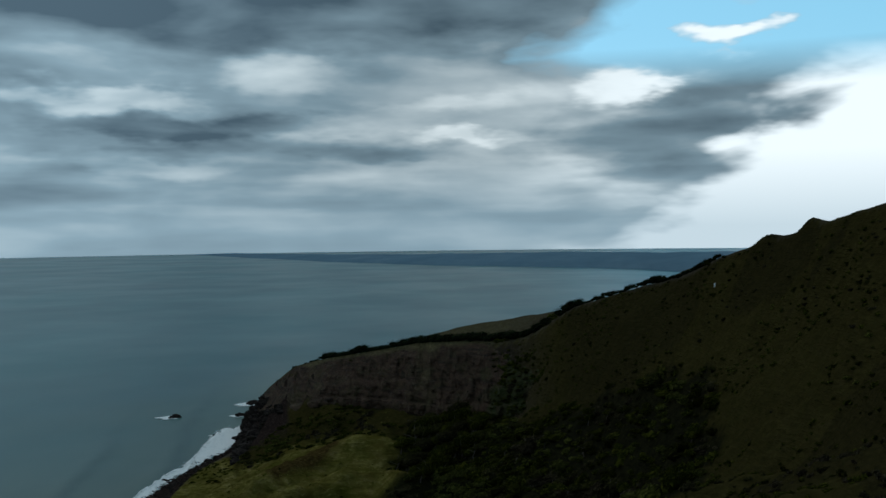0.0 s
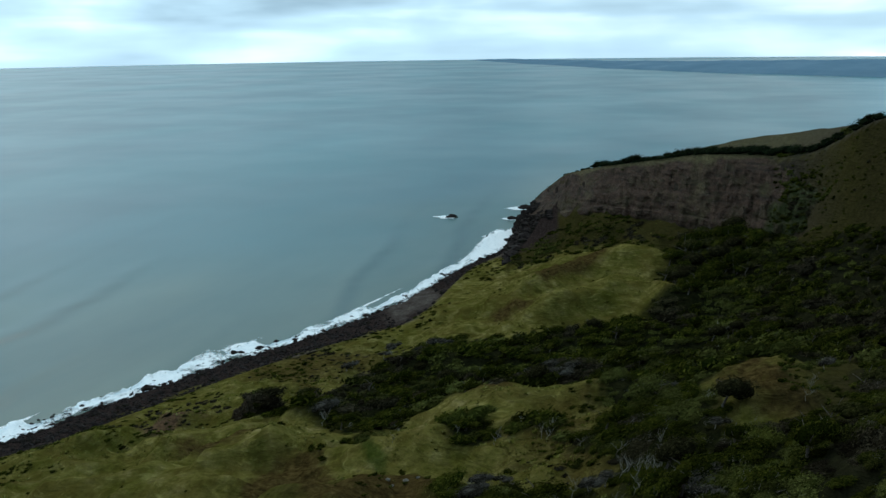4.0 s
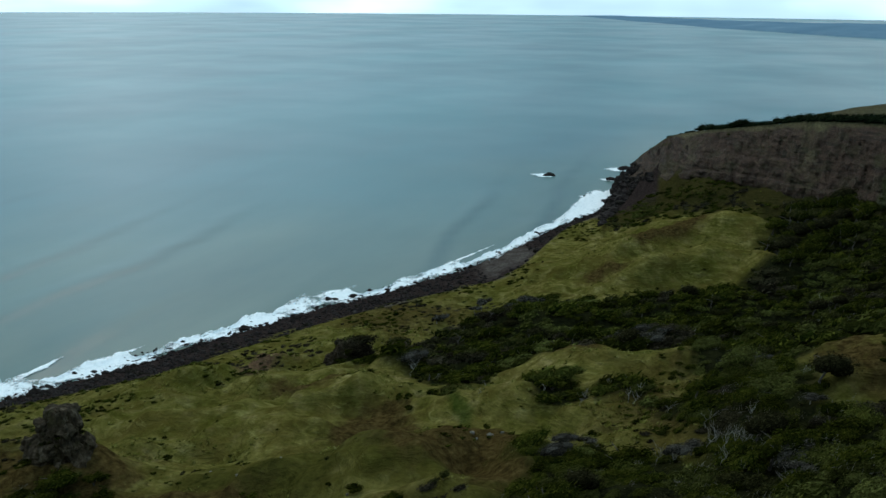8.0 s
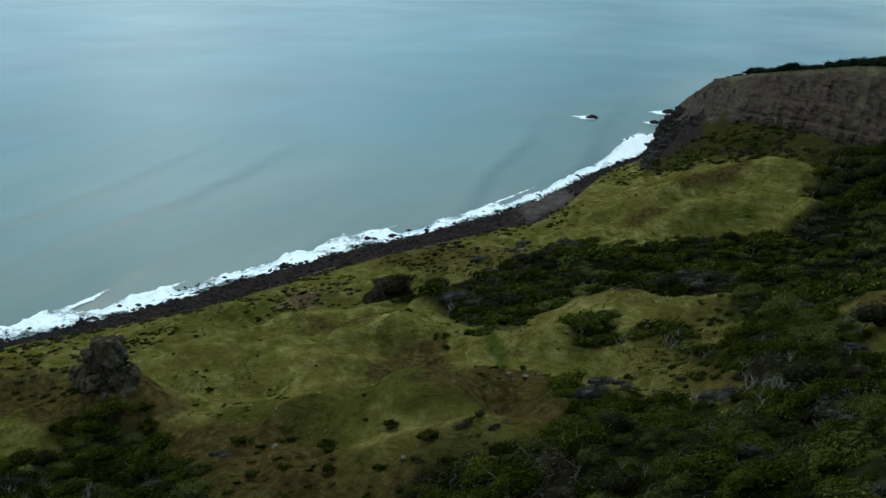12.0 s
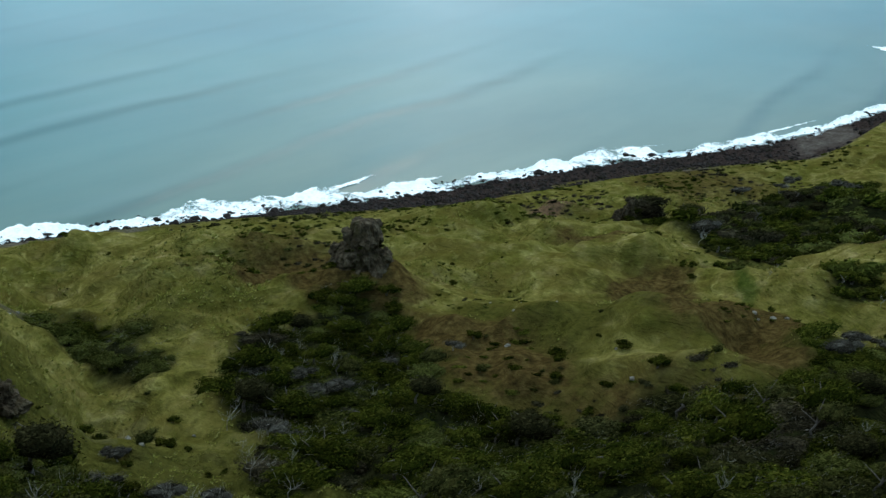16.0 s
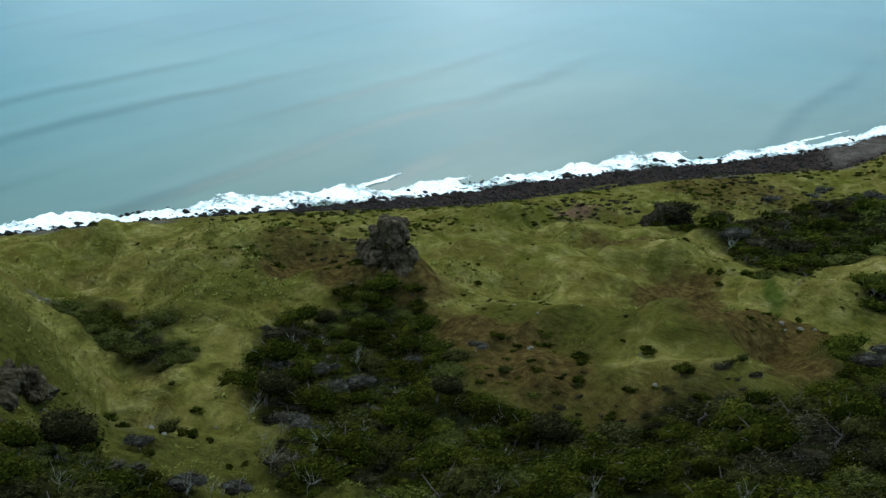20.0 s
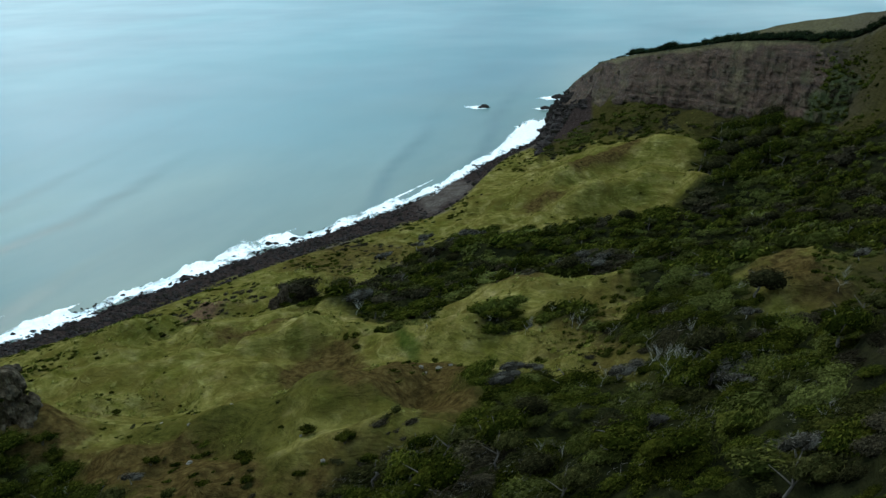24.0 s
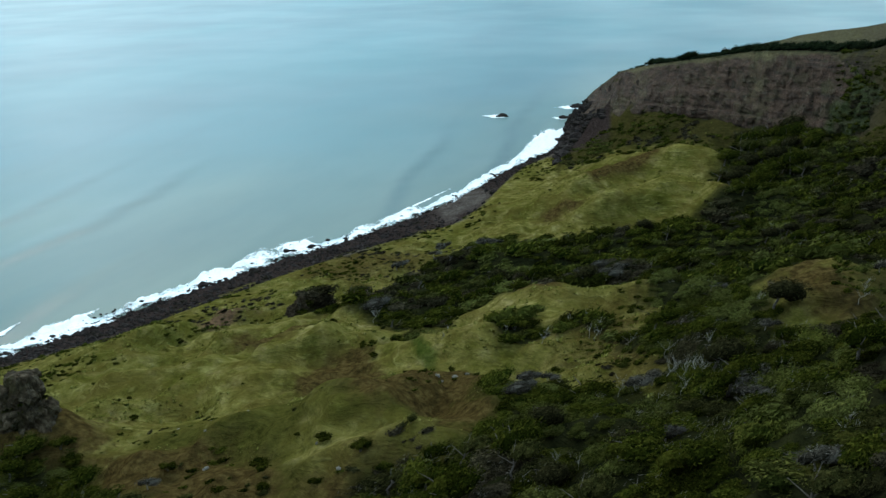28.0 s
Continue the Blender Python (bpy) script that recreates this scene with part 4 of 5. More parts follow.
# bare grey twigs sticking out of the bush, combed by the wind
def twigs(area, count, rng):
    x, y = scatter(area, 2.0)
    far = np.hypot(x, y) > 72
    x, y = x[far], y[far]
    pick = rng.permutation(len(x))[:count]
    x, y = x[pick], y[pick]
    z = relief(x, y)
    V = []
    for k in range(len(x)):
        n = int(rng.integers(5, 16))
        top = z[k] + rng.uniform(0.7, 2.1)
        reach_ = rng.uniform(0.5, 1.7)
        root = np.stack([x[k] + rng.normal(0, 0.5 * reach_, n), y[k] + rng.normal(0, 0.5 * reach_, n), np.full(n, top) + rng.normal(0, 0.18, n)], 1)
        way = WIND * rng.uniform(0.3, 0.9, (n, 1)) + rng.normal(0, 0.42, (n, 3)) + [0, 0, 0.45]
        way *= reach_ * rng.uniform(0.2, 0.6, (n, 1))
        side = np.cross(way, rng.normal(size=(n, 3)))
        side *= 0.028 / (np.linalg.norm(side, axis=1)[:, None] + 1e-9)
        other = np.cross(way, side)
        other *= 0.028 / (np.linalg.norm(other, axis=1)[:, None] + 1e-9)
        V.append(np.stack([root - side, root + side, root + other, root + way], 1))
    V = np.concatenate(V).reshape(-1, 3)
    base = np.arange(0, len(V), 4)[:, None]
    F = np.concatenate([base + f for f in ([0, 1, 3], [1, 2, 3], [2, 0, 3])])
    ob = new("bare_twigs", sheet("bare_twigs", V, F, False))
    ob.data.materials.append(TWIG_WOOD)
    return tagged(ob, "bare pale grey twigs sticking out of the bush", "twigs", kind="stuff")


for k, count in ((0, 220), (1, 40), (2, 60), (3, 170), (4, 240), (6, 30)):
    twigs(THICKETS[k], count, np.random.default_rng(1500 + k))

# low scrub in drifts over the pasture, the talus and the upper hillside
az = dice.uniform(-76, 26, 26000)
r = np.sqrt(dice.uniform(75 ** 2, 470 ** 2, az.size))
x, y = r * np.sin(np.radians(az)), r * np.cos(np.radians(az))
bank, foot, tal = along(BANK, az)[0], along(FOOT, az)[0], along(TALUS, az)[0]
drift = fractal(x, y, 26, 4, 111)
on_bank = (az < -13) & (r < bank - 1) & (r > bank - 46) & (drift > np.where(az > -36, -0.18, 0.02)) & (az > -60)
on_grass = (az < -2) & (r < bank - 2) & ((drift > 0.80) | ((r < 150) & (drift > 0.5)))
on_talus = (az > -12.6) & (az < 6) & (r > tal - 4) & (r < foot - 1) & (drift > -0.45)
on_hill = (az > 4) & (r < bank - 1) & (drift > -0.35)
inside = np.zeros(x.shape, bool)
for area in THICKETS:
    inside |= within(area, x, y, 3.0)
for name, ok, lo, hi, label in (("bank_scrub", on_bank, 0.35, 1.2, "low grey-green scrub clumps on the bank above the beach"),
                                ("pasture_scrub", on_grass, 0.25, 0.8, "small dark rush and scrub clumps dotted over the pasture"),
                                ("talus_scrub", on_talus, 0.7, 2.0, "dark scrub on the slope below the cliff"),
                                ("hillside_scrub", on_hill, 0.5, 1.3, "dark scrub scattered over the steep hillside")):
    ok = ok & ~inside
    px, py = x[ok][:3600], y[ok][:3600]
    grown(name, px, py, dice.uniform(lo, hi, len(px)) ** 1.2, TUFTS, np.clip(tones(px, py) - (0.15 if name == "pasture_scrub" else -0.05), 0.1, 1), LEAVES, label, "scrub")

# bush clinging to the cliff
chance = np.clip((CLIFF_AZ - 2.6) / 1.6, 0.015, 1.0)
on = dice.permutation(np.nonzero(dice.random(len(CLIFF_P)) < chance)[0])[:520]
spot = CLIFF_P[on]
grown("cliff_scrub", spot[:, 0], spot[:, 1], np.where(CLIFF_AZ[on] > 3, dice.uniform(0.9, 2.4, len(on)), dice.uniform(0.4, 0.9, len(on))), SPARSE, tones(spot[:, 0], spot[:, 1]), LEAVES, "dark green bush clinging to the cliff face", "bush", 0.4, z=spot[:, 2])

# tussocks of grass over the pasture
def tussocks(count, near, far, size, rng):
    az = rng.uniform(-78, -3, count)
    r = np.sqrt(rng.uniform(near ** 2, far ** 2, count))
    x, y = r * np.sin(np.radians(az)), r * np.cos(np.radians(az))
    ok = (r < along(BANK, az)[0] - 1) & (fractal(x, y, 15, 4, 131) > 0.12)
    for area in THICKETS + FERNS:
        ok &= ~within(area, x, y, 3.0)
    x, y = x[ok], y[ok]
    n, blades = len(x), 6
    base = np.repeat(np.stack([x, y, relief(x, y) - 0.04], 1), blades, 0)
    s = np.repeat(size * rng.gamma(4.0, 0.25, n), blades)[:, None]
    a = rng.uniform(0, 6.28, n * blades)
    out_ = np.stack([np.cos(a), np.sin(a), a * 0], 1)
    side = np.stack([-np.sin(a), np.cos(a), a * 0], 1)
    root = base + out_ * s * 0.15
    tip = base + out_ * s * rng.uniform(0.5, 1.1, (n * blades, 1)) + np.array([0, 0, 1.0]) * s * rng.uniform(0.3, 0.75, (n * blades, 1)) + WIND * s * 0.25
    V = np.stack([root - side * s * 0.32, root + side * s * 0.32, tip], 1).reshape(-1, 3)
    ob = new("grass_tussocks", sheet("grass_tussocks", V, np.arange(len(V)).reshape(-1, 3), False))
    ob.data.materials.append(TUSSOCK)
    return tagged(ob, "rough tussocks of green and straw-coloured pasture grass", "grass", kind="stuff")


tussocks(26000, 70, 170, 0.27, np.random.default_rng(1601))
tussocks(26000, 150, 300, 0.42, np.random.default_rng(1602))
tussocks(9000, 290, 450, 0.55, np.random.default_rng(1603))

for area in ROUGH:
    px, py = scatter(area, 2.0, 0.42)
    grown("rough_scrub", px, py, dice.uniform(0.35, 1.25, len(px)), TUFTS, np.clip(tones(px, py) + 0.12, 0.2, 1), LEAVES, "low brown-green scrub and rushes in rough pasture", "scrub")


# ---- single trees and shrubs ----
def build_tree(name, rng, height, wide, tone, leafy, bark, label, category, group, bare=False):
    """A wind-leaned tree: trunk, limbs and a crown of leaf clumps; its foot at the origin."""
    root = tagged(new(name), label, category, group)
    lean = WIND * height * rng.uniform(0.10, 0.25)
    bend = rng.normal(scale=(0.09 if bare else 0.06) * height, size=(5, 3)) * np.array([1, 1, 0.3])
    stem = [np.array([0, 0, -0.4]), lean * 0.1 + [0, 0, height * 0.2] + bend[0], lean * 0.4 + [0, 0, height * 0.42] + bend[1], lean * 0.8 + [0, 0, height * 0.62] + bend[2]]
    if bare:
        stem.append(lean + [0, 0, height] + bend[3])
    thick = (0.011 if bare else 0.035) * height
    part("trunk", sheet("trunk", *limb_shape(stem, [thick * f for f in (1.5, 1.0, 0.8, 0.6, 0.25)[:len(stem)]])), bark, root)
    for k in range(7 if bare else 3):
        a, start = rng.uniform(0, 6.28), stem[2 + (k % (2 if bare else 2))]
        out_ = np.array([math.cos(a), math.sin(a), 0]) * wide * rng.uniform(0.45, 0.95)
        mid = start + out_ * 0.5 + [0, 0, height * rng.uniform(0.06, 0.16)] + rng.normal(scale=0.12, size=3)
        end = start + out_ + [0, 0, height * rng.uniform(0.15, 0.42)] + rng.normal(scale=0.2, size=3)
        limb = part("limb", sheet("limb", *limb_shape([start, mid, end], [thick * 0.6, thick * 0.42, thick * 0.15], 5)), bark, root)
        for j in range(2 if bare else 0):
            fork = end + rng.normal(scale=0.10 * height, size=3) + [0, 0, 0.10 * height] + out_ * 0.2
            part("twig", sheet("twig", *limb_shape([mid, (mid + fork) / 2 + rng.normal(scale=0.08, size=3), fork], [thick * 0.3, thick * 0.22, thick * 0.1], 4)), bark, limb)
    if not bare:
        v, f, core = crown_shape(rng, 900, 0.058, 7, 0.62) if leafy is not TWIGGY else crown_shape(rng, 1000, 0.11, 8, 0.55, slim=0.07)
        v = v * np.array([wide, wide, height * 0.62]) + lean * 0.6 + [0, 0, height * 0.36]
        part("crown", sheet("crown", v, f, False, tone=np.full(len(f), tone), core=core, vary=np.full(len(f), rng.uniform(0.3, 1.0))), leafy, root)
    return root


def plant(models, places, rng, lift=0.0, low=0.8, high=1.25, unit=False):
    """Copies of the models at places (x, y, size); the models themselves take the first places."""
    for k, (x, y, s) in enumerate(places):
        z = float(relief(x, y)[0])
        m = pose(x, y, z - lift * s, 0, 0, rng.uniform(-35, 35)) @ Matrix.Diagonal((*([s * rng.uniform(low, high)] * 3), 1))
        if k < len(models):
            models[k].matrix_basis = m
        else:
            ob = models[k % len(models)]
            c = copy_thing(ob, pose(x, y, z))
            c.matrix_basis = m


def spots(text):
    return [tuple(float(v) for v in w.split(",")) for w in text.split()]


mixer = np.random.default_rng(31)
SHRUB_SPOTS = spots("-93.6,40.4,2.2 -82.5,32.2,3 -93.4,41.9,2 -94.5,45.3,1.5 -86.9,44.3,3.0 -87.4,47.5,2 -93.2,52.2,1.8 -76.0,48.2,1.1 -74.8,45.5,0.9 -84.7,49.2,1 "
                    "-102.1,53.6,0.9 -81.8,39.5,1.2 -210.2,93.3,1.8 -194.2,96.5,1.2 -67.8,102.8,2.4 -63.6,96.6,2 -73.4,91.6,2.6 -83.1,101.5,2.2 -57.8,87.2,3 -73.8,133.2,1.7 "
                    "-58.8,106.5,2.2 -55.8,97.3,1.8 -44.8,107.2,2 -50.5,102.0,2.6 -46.4,100.6,2.6 -55.1,92.3,1.6 -94.8,180.7,2")
SHRUB_SPOTS += spots("-81.4,173.3,2 -76.0,181.3,2.5 -79.7,168.8,1 -47.0,169.0,3.4 -54.6,151.0,1.5 -109.0,125.5,1.4 -124.9,143.4,1.2 -94.0,82.0,2 -89.6,83.9,2.4 "
                     "-78.0,179.2,2.5 -82.0,169.3,2 -77.2,164.7,1.5 -33.9,148.7,2 -21.8,350.3,2.2 -37.9,332.5,1 -38.5,402.8,1.2 -35.1,404.1,1.2 -50.5,310.5,1 -54.8,268.8,2 "
                     "-48.8,173.4,2.6 -40.9,168.9,2 -100.7,189.1,2 -108.2,197.3,1.6 -119.8,210.7,3 -101.9,211.8,4 -109.3,212.9,3 -134.5,206.3,1.6")
SHRUB_SPOTS += spots("-24.2,186.7,1.5 -24.0,203.8,2 -160.3,162.2,1 -154.6,161.8,0.9 -65.4,363.5,1 -103.3,411.3,1 -64.5,336.1,1 -48.0,368.5,0.9 -121,104,1.6 -112,101,1.8 -126,108,1.4 -107,108,1.2 "
                     "-99,96,2 -104,99,2.2 -117,99,2 -65,110,1.2 -70,118,0.8 -104,138,0.7 -98,146,0.7 -116,150,0.8 -140,150,0.8 -130,170,0.9 -111,103,3.6 -107.5,105.5,3.2 -114,100.5,3.4 -109,100,3 -104.5,104,2.8 -117,97,3.2 -86,190,1.4 -90,196,1.6 -66,186,1.8 -70,192,2")
SHRUB_SPOTS += spots("98.0,344.3,2.4 100.9,334.1,2")


def build_shrub(rng, tone):
    root = tagged(new("shrub"), "rounded dark evergreen shrub standing on the grass slope", "shrub", "shrubs on the pasture")
    for k in range(3):
        a = rng.uniform(0, 6.28)
        part("stem", sheet("stem", *limb_shape([(0, 0, -0.25), (math.cos(a) * 0.12, math.sin(a) * 0.12, 0.2), (math.cos(a) * 0.35, math.sin(a) * 0.35, 0.55)], [0.05, 0.04, 0.02], 5)), BARK, root)
    v, f, core = crown_shape(rng, 800, 0.06, 7, 0.75, 0.2, sweep=0.3)
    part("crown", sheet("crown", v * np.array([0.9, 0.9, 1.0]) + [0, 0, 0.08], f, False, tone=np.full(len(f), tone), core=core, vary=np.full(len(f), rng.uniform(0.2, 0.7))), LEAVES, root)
    return root


plant([build_shrub(np.random.default_rng(400 + k), t) for k, t in enumerate((0.35, 0.45, 0.5, 0.4, 0.7, 0.3))], SHRUB_SPOTS, mixer, low=0.5, high=0.72)

# broad trees standing out of the bush
TREE_SPOTS = []
for k, n in ((0, 46), (4, 54), (3, 60), (2, 9), (5, 22)):
    x, y = scatter(THICKETS[k], 5.0)
    for i in dice.permutation(len(x))[:n]:
        TREE_SPOTS.append((x[i], y[i], 1.0))
shelter = outline("-25,380 -24,395 -14,424 10,421 16,377 -2,378 -13,350")      # the tall clump below the cliff
x, y = scatter(shelter, 6.0, 0.8)
TREE_SPOTS += [(x[i], y[i], 1.9) for i in range(len(x))]
tree_models = [build_tree("tree", np.random.default_rng(500 + k), 4.6 + 0.4 * (k % 3), 2.3 + 0.3 * (k % 2), t, LEAVES, BARK, label, "tree", "trees in the coastal bush")
               for k, (t, label) in enumerate(((0.2, "bright olive wind-leaned tree rising from the bush"), (0.4, "dark green wind-leaned tree rising from the bush"), (0.45, "dark green wind-leaned tree rising from the bush"),
                                               (0.72, "grey-brown wind-leaned tree rising from the bush"), (0.36, "dark green wind-leaned tree rising from the bush"), (0.8, "grey-brown wind-leaned tree rising from the bush")))]
plant(tree_models, TREE_SPOTS, mixer, low=0.7, high=1.15)

# grey, half-bare trees
GREY_SPOTS = spots("0.0,111.9,1.1 -16.8,127.0,0.9 -42.5,240.4,1.2 -45.9,233.6,1 -86.3,282.3,1 -9.0,99.4,1 5.5,73.0,1 3.8,75.4,0.9 -36.4,138.4,0.8 -33.2,141.5,0.8 2.3,290.3,0.9 -9.5,192.2,1 -94.9,284.3,0.9 "
                   "-106.6,282.3,0.8 -15.9,379.7,1.2 -7.4,385.8,1.2 -0.9,383.1,1.1 8.8,410.5,1 -12,383,1.2 -4,380,1.1 -88,70,0.9 -86,62,1 -92,72,0.8 -80,70,0.9 -76,34,0.9")
GREY_SPOTS += spots("-1.8,114.4,1.2 1.0,114.2,1 -15.2,117.0,0.9 -13.4,120.7,0.9 -33.4,122.5,1 -115.6,274.4,1 -109.5,294.3,1.3 -93.3,201.4,1.4 -37.9,224.9,1.5 -36.3,232.8,1.3 -116.3,271.1,1 21.3,187.2,1.2 "
                    "1.1,139.9,0.9 -9.3,192.6,1 -12.4,368.8,1.4 -6.3,378.6,1.5 -2.1,379.7,1.4 -11.0,384.9,1.3 -86.5,39.5,0.6 -84.8,40.0,0.7 -84.8,65.1,1 -85.5,69.7,0.9 -85.7,74.0,0.9 -79.4,57.3,0.9 "
                    "-76.5,57.0,0.8 -70.8,37.4,0.8 -82.7,96.1,0.8 -95.5,66.3,1 -89.5,87.9,0.9 -82.5,32.4,0.8 -73.6,31.7,0.8 -67.7,41.4,0.8 -109.6,288.8,1.2 -91.8,287.1,1.2")
grey_models = [build_tree("grey_tree", np.random.default_rng(600 + k), 4.2, 2.2, 0.5, TWIGGY, BLEACHED, "half-bare tree with pale grey twigs among the bush", "tree", "grey half-bare trees") for k in range(3)]
plant(grey_models, GREY_SPOTS, mixer, low=0.55, high=0.85)

# dead white trunks
DEAD_SPOTS = spots("-92.9,200.8,1 -9.1,118.4,1.3 -11.1,119.3,1.1 -6.7,121.4,1.1 -4.9,121.3,1 -0.4,100.1,0.8 15.1,152.0,1 -36.3,171.6,0.8 -29.2,167.4,0.8 -39.0,160.9,0.8 -65.6,179.2,0.8 8.0,79.2,0.8 -20.9,92.6,0.7 "
                   "-32.9,175.3,0.7 -75.7,189.5,0.7 -47.6,165.0,0.7 -12.9,154.0,0.8 -15.9,126.4,0.6 -106.4,287.5,0.7 -96.0,287.5,0.6 -7.3,384.1,1 -2.9,381.3,1 -11.5,380.1,1")
DEAD_SPOTS += spots("-85.4,55.3,1 -62.7,47.4,1 -63.7,22.5,0.8 -93.2,93.3,0.9 -69.9,37.3,1 -69.8,47.7,1 -70.8,54.9,1 -90.5,61.5,0.8 -93.2,79.0,0.6 -79.1,56.0,0.8 -69.7,29.8,0.8")
DEAD_SPOTS += spots("-96.2,67.8,0.9 -98.2,71.3,1 -88.3,58.0,1.1 -92.8,64.3,0.9 -67.1,51.4,0.8 -76.7,62.5,0.8 -65.4,47.8,0.8 -68.1,49.0,0.9 -69.3,37.1,0.8 -66.5,38.1,0.9 -67.3,41.9,0.8 -79.8,30.0,0.8 "
                    "-78.1,33.2,0.8 -71.4,29.0,0.7 -93.4,80.6,0.8 -90.5,80.4,0.7 -67.4,39.9,0.7 -78.9,52.8,0.8 -80.3,56.3,0.9 -74.8,50.7,0.8 -13.5,139.4,1.2 -10.8,125.8,1 -8.0,120.0,1.1 -6.9,126.9,1.1 "
                    "-6.8,135.6,1 -21.1,151.8,0.8 -17.3,115.6,0.9 -15.1,116.4,0.9 -0.7,93.0,0.9 0.5,92.5,0.8 14.4,145.9,1 7.5,77.6,0.7 8.4,77.3,0.7 -29.2,163.0,0.8 -30.6,164.4,0.8 -11.7,113.2,0.8")
DEAD_SPOTS += spots("-8.9,114.7,0.9 -39.5,164.0,0.9 -91.7,197.7,1.2 -17.7,90.7,0.7 -21.1,91.3,0.7 -61.2,164.6,0.7")
for k, n in ((0, 24), (4, 14), (2, 4), (3, 14)):
    x, y = scatter(THICKETS[k], 4.0)
    DEAD_SPOTS += [(x[i], y[i], 0.85) for i in dice.permutation(len(x))[:n] if math.hypot(x[i], y[i]) > 66]
dead_models = [build_tree("dead_tree", np.random.default_rng(700 + k), 4.6, 1.7, 0, None, BLEACHED, "bleached bare dead tree with forked limbs", "dead tree", "bleached dead trees", True) for k in range(5)]
plant(dead_models, DEAD_SPOTS, mixer, low=0.55, high=0.8)

# the wind-clipped row along the cliff top, and the trees on the skyline
RIM = []
for az in np.concatenate([np.arange(-10.2, -7.6, 0.33), np.arange(-7.4, 6.4, 0.17), np.arange(8.6, 16.6, 0.26)]):
    r, z = along(BANK, az)
    r = r + mixer.uniform(2, 8)
    s = 0.36 if az < -7.6 else 0.95 if az < 0 else 0.95 if az < 6.4 else 0.55
    RIM.append((r * math.sin(radians(az)), r * math.cos(radians(az)), s * mixer.uniform(0.5, 1.35)))
for az, s in ((7.1, 1.2), (7.5, 1.4), (8.0, 1.1), (-6.9, 0.8), (-1.2, 0.95), (-0.6, 1.0), (0.2, 1.0), (12.7, 1.0), (13.2, 0.8)):
    r = along(BANK, az)[0] + 4
    RIM.append((r * math.sin(radians(az)), r * math.cos(radians(az)), s))
rim_models = [build_tree("hedge_tree", np.random.default_rng(800 + k), 5.2, 2.9, 0.45, PINE, BARK, "dark wind-clipped evergreen tree on the cliff top", "tree", "trees along the cliff top") for k in range(4)]
plant(rim_models, RIM, mixer, lift=1.7, low=0.85, high=1.15)


# ---- rocks ----
def rock_shape(rng, fine=2, rough=0.28, sx=1.0, sy=1.0, sz=0.8):
    """An angular boulder about 1 m in radius."""
    bm = bmesh.new()
    bmesh.ops.create_icosphere(bm, subdivisions=fine, radius=1.0)
    o = Vector(rng.uniform(-50, 50, 3))
    for v in bm.verts:
        n = v.co.normalized()
        d = 1 + rough * (1.5 * noise.noise(n * 1.3 + o) + 0.75 * noise.noise(n * 3.1 + o) + 0.45 * abs(noise.noise(n * 6.7 + o)) + 0.22 * noise.noise(n * 14 + o))
        v.co = Vector((n.x * d * sx, n.y * d * sy, n.z * d * sz))
    V, F = np.array([v.co for v in bm.verts]), np.array([[v.index for v in f.verts] for f in bm.faces])
    bm.free()
    return V, F


def heap(name, x, y, size, mat, label, category, seed):
    """Many loose stones as one mesh."""
    rng = np.random.default_rng(seed)
    shapes = [rock_shape(rng, 1, 0.35) for _ in range(7)]
    z = np.maximum(relief(x, y), 0.05)
    V, F, base = [], [], 0
    for k in range(len(x)):
        v, f = shapes[int(rng.integers(7))]
        a = rng.uniform(0, 6.28)
        ca, sa, s = math.cos(a), math.sin(a), size[k]
        V.append(np.stack([(v[:, 0] * ca - v[:, 1] * sa) * s + x[k], (v[:, 0] * sa + v[:, 1] * ca) * s * 0.8 + y[k], v[:, 2] * s * 0.8 + z[k] + 0.1 * s], 1))
        F.append(f + base)
        base += len(v)
    ob = new(name, sheet(name, np.vstack(V), np.vstack(F), False))
    ob.data.materials.append(mat)
    return tagged(ob, label, category, kind="stuff")


pebble = np.random.default_rng(55)
az = pebble.uniform(-74, -11.7, 7500)
s0, b0 = along(SHORE, az)[0], along(BANK, az)[0]
f = pebble.beta(1.6, 1.5, az.size)
r = s0 + 9 - f * (s0 - b0 + 10)
clear = ~within(SLIPS[0], r * np.sin(np.radians(az)), r * np.cos(np.radians(az)), 2)
az, r = az[clear], r[clear]
heap("boulder_beach", r * np.sin(np.radians(az)), r * np.cos(np.radians(az)), pebble.gamma(1.4, 0.22, az.size) + 0.12, DARK_ROCK, "wet black lava boulders heaped along the shore", "boulders", 56)


az = pebble.uniform(-12.9, -10.0, 900)
r = along(FOOT, az)[0] + pebble.uniform(-8, 45, az.size)
low_ = relief(r * np.sin(np.radians(az)), r * np.cos(np.radians(az))) < 22
az, r = az[low_], r[low_]
heap("toe_rocks", r * np.sin(np.radians(az)), r * np.cos(np.radians(az)), pebble.gamma(2.0, 0.45, az.size) + 0.4, DARK_ROCK, "black tumbled lava rocks at the foot of the headland", "rocks", 57)


def stone(name, shape, mat, label, category, group=""):
    ob = new(name, sheet(name, *shape, False))
    ob.data.materials.append(mat)
    return tagged(ob, label, category, group)


big = [stone("boulder", rock_shape(np.random.default_rng(900 + k), 2, 0.3), DARK_ROCK, "single black lava boulder washed by the surf", "boulder", "boulders in the surf") for k in range(5)]
places = []
for az in np.concatenate([pebble.uniform(-72, -44, 120), pebble.uniform(-44, -13, 150)]):
    r = along(SHORE, az)[0] + pebble.normal(-2.5, 3.5)
    places.append((r * math.sin(radians(az)), r * math.cos(radians(az)), 0.3 + pebble.gamma(2.0, 0.2)))
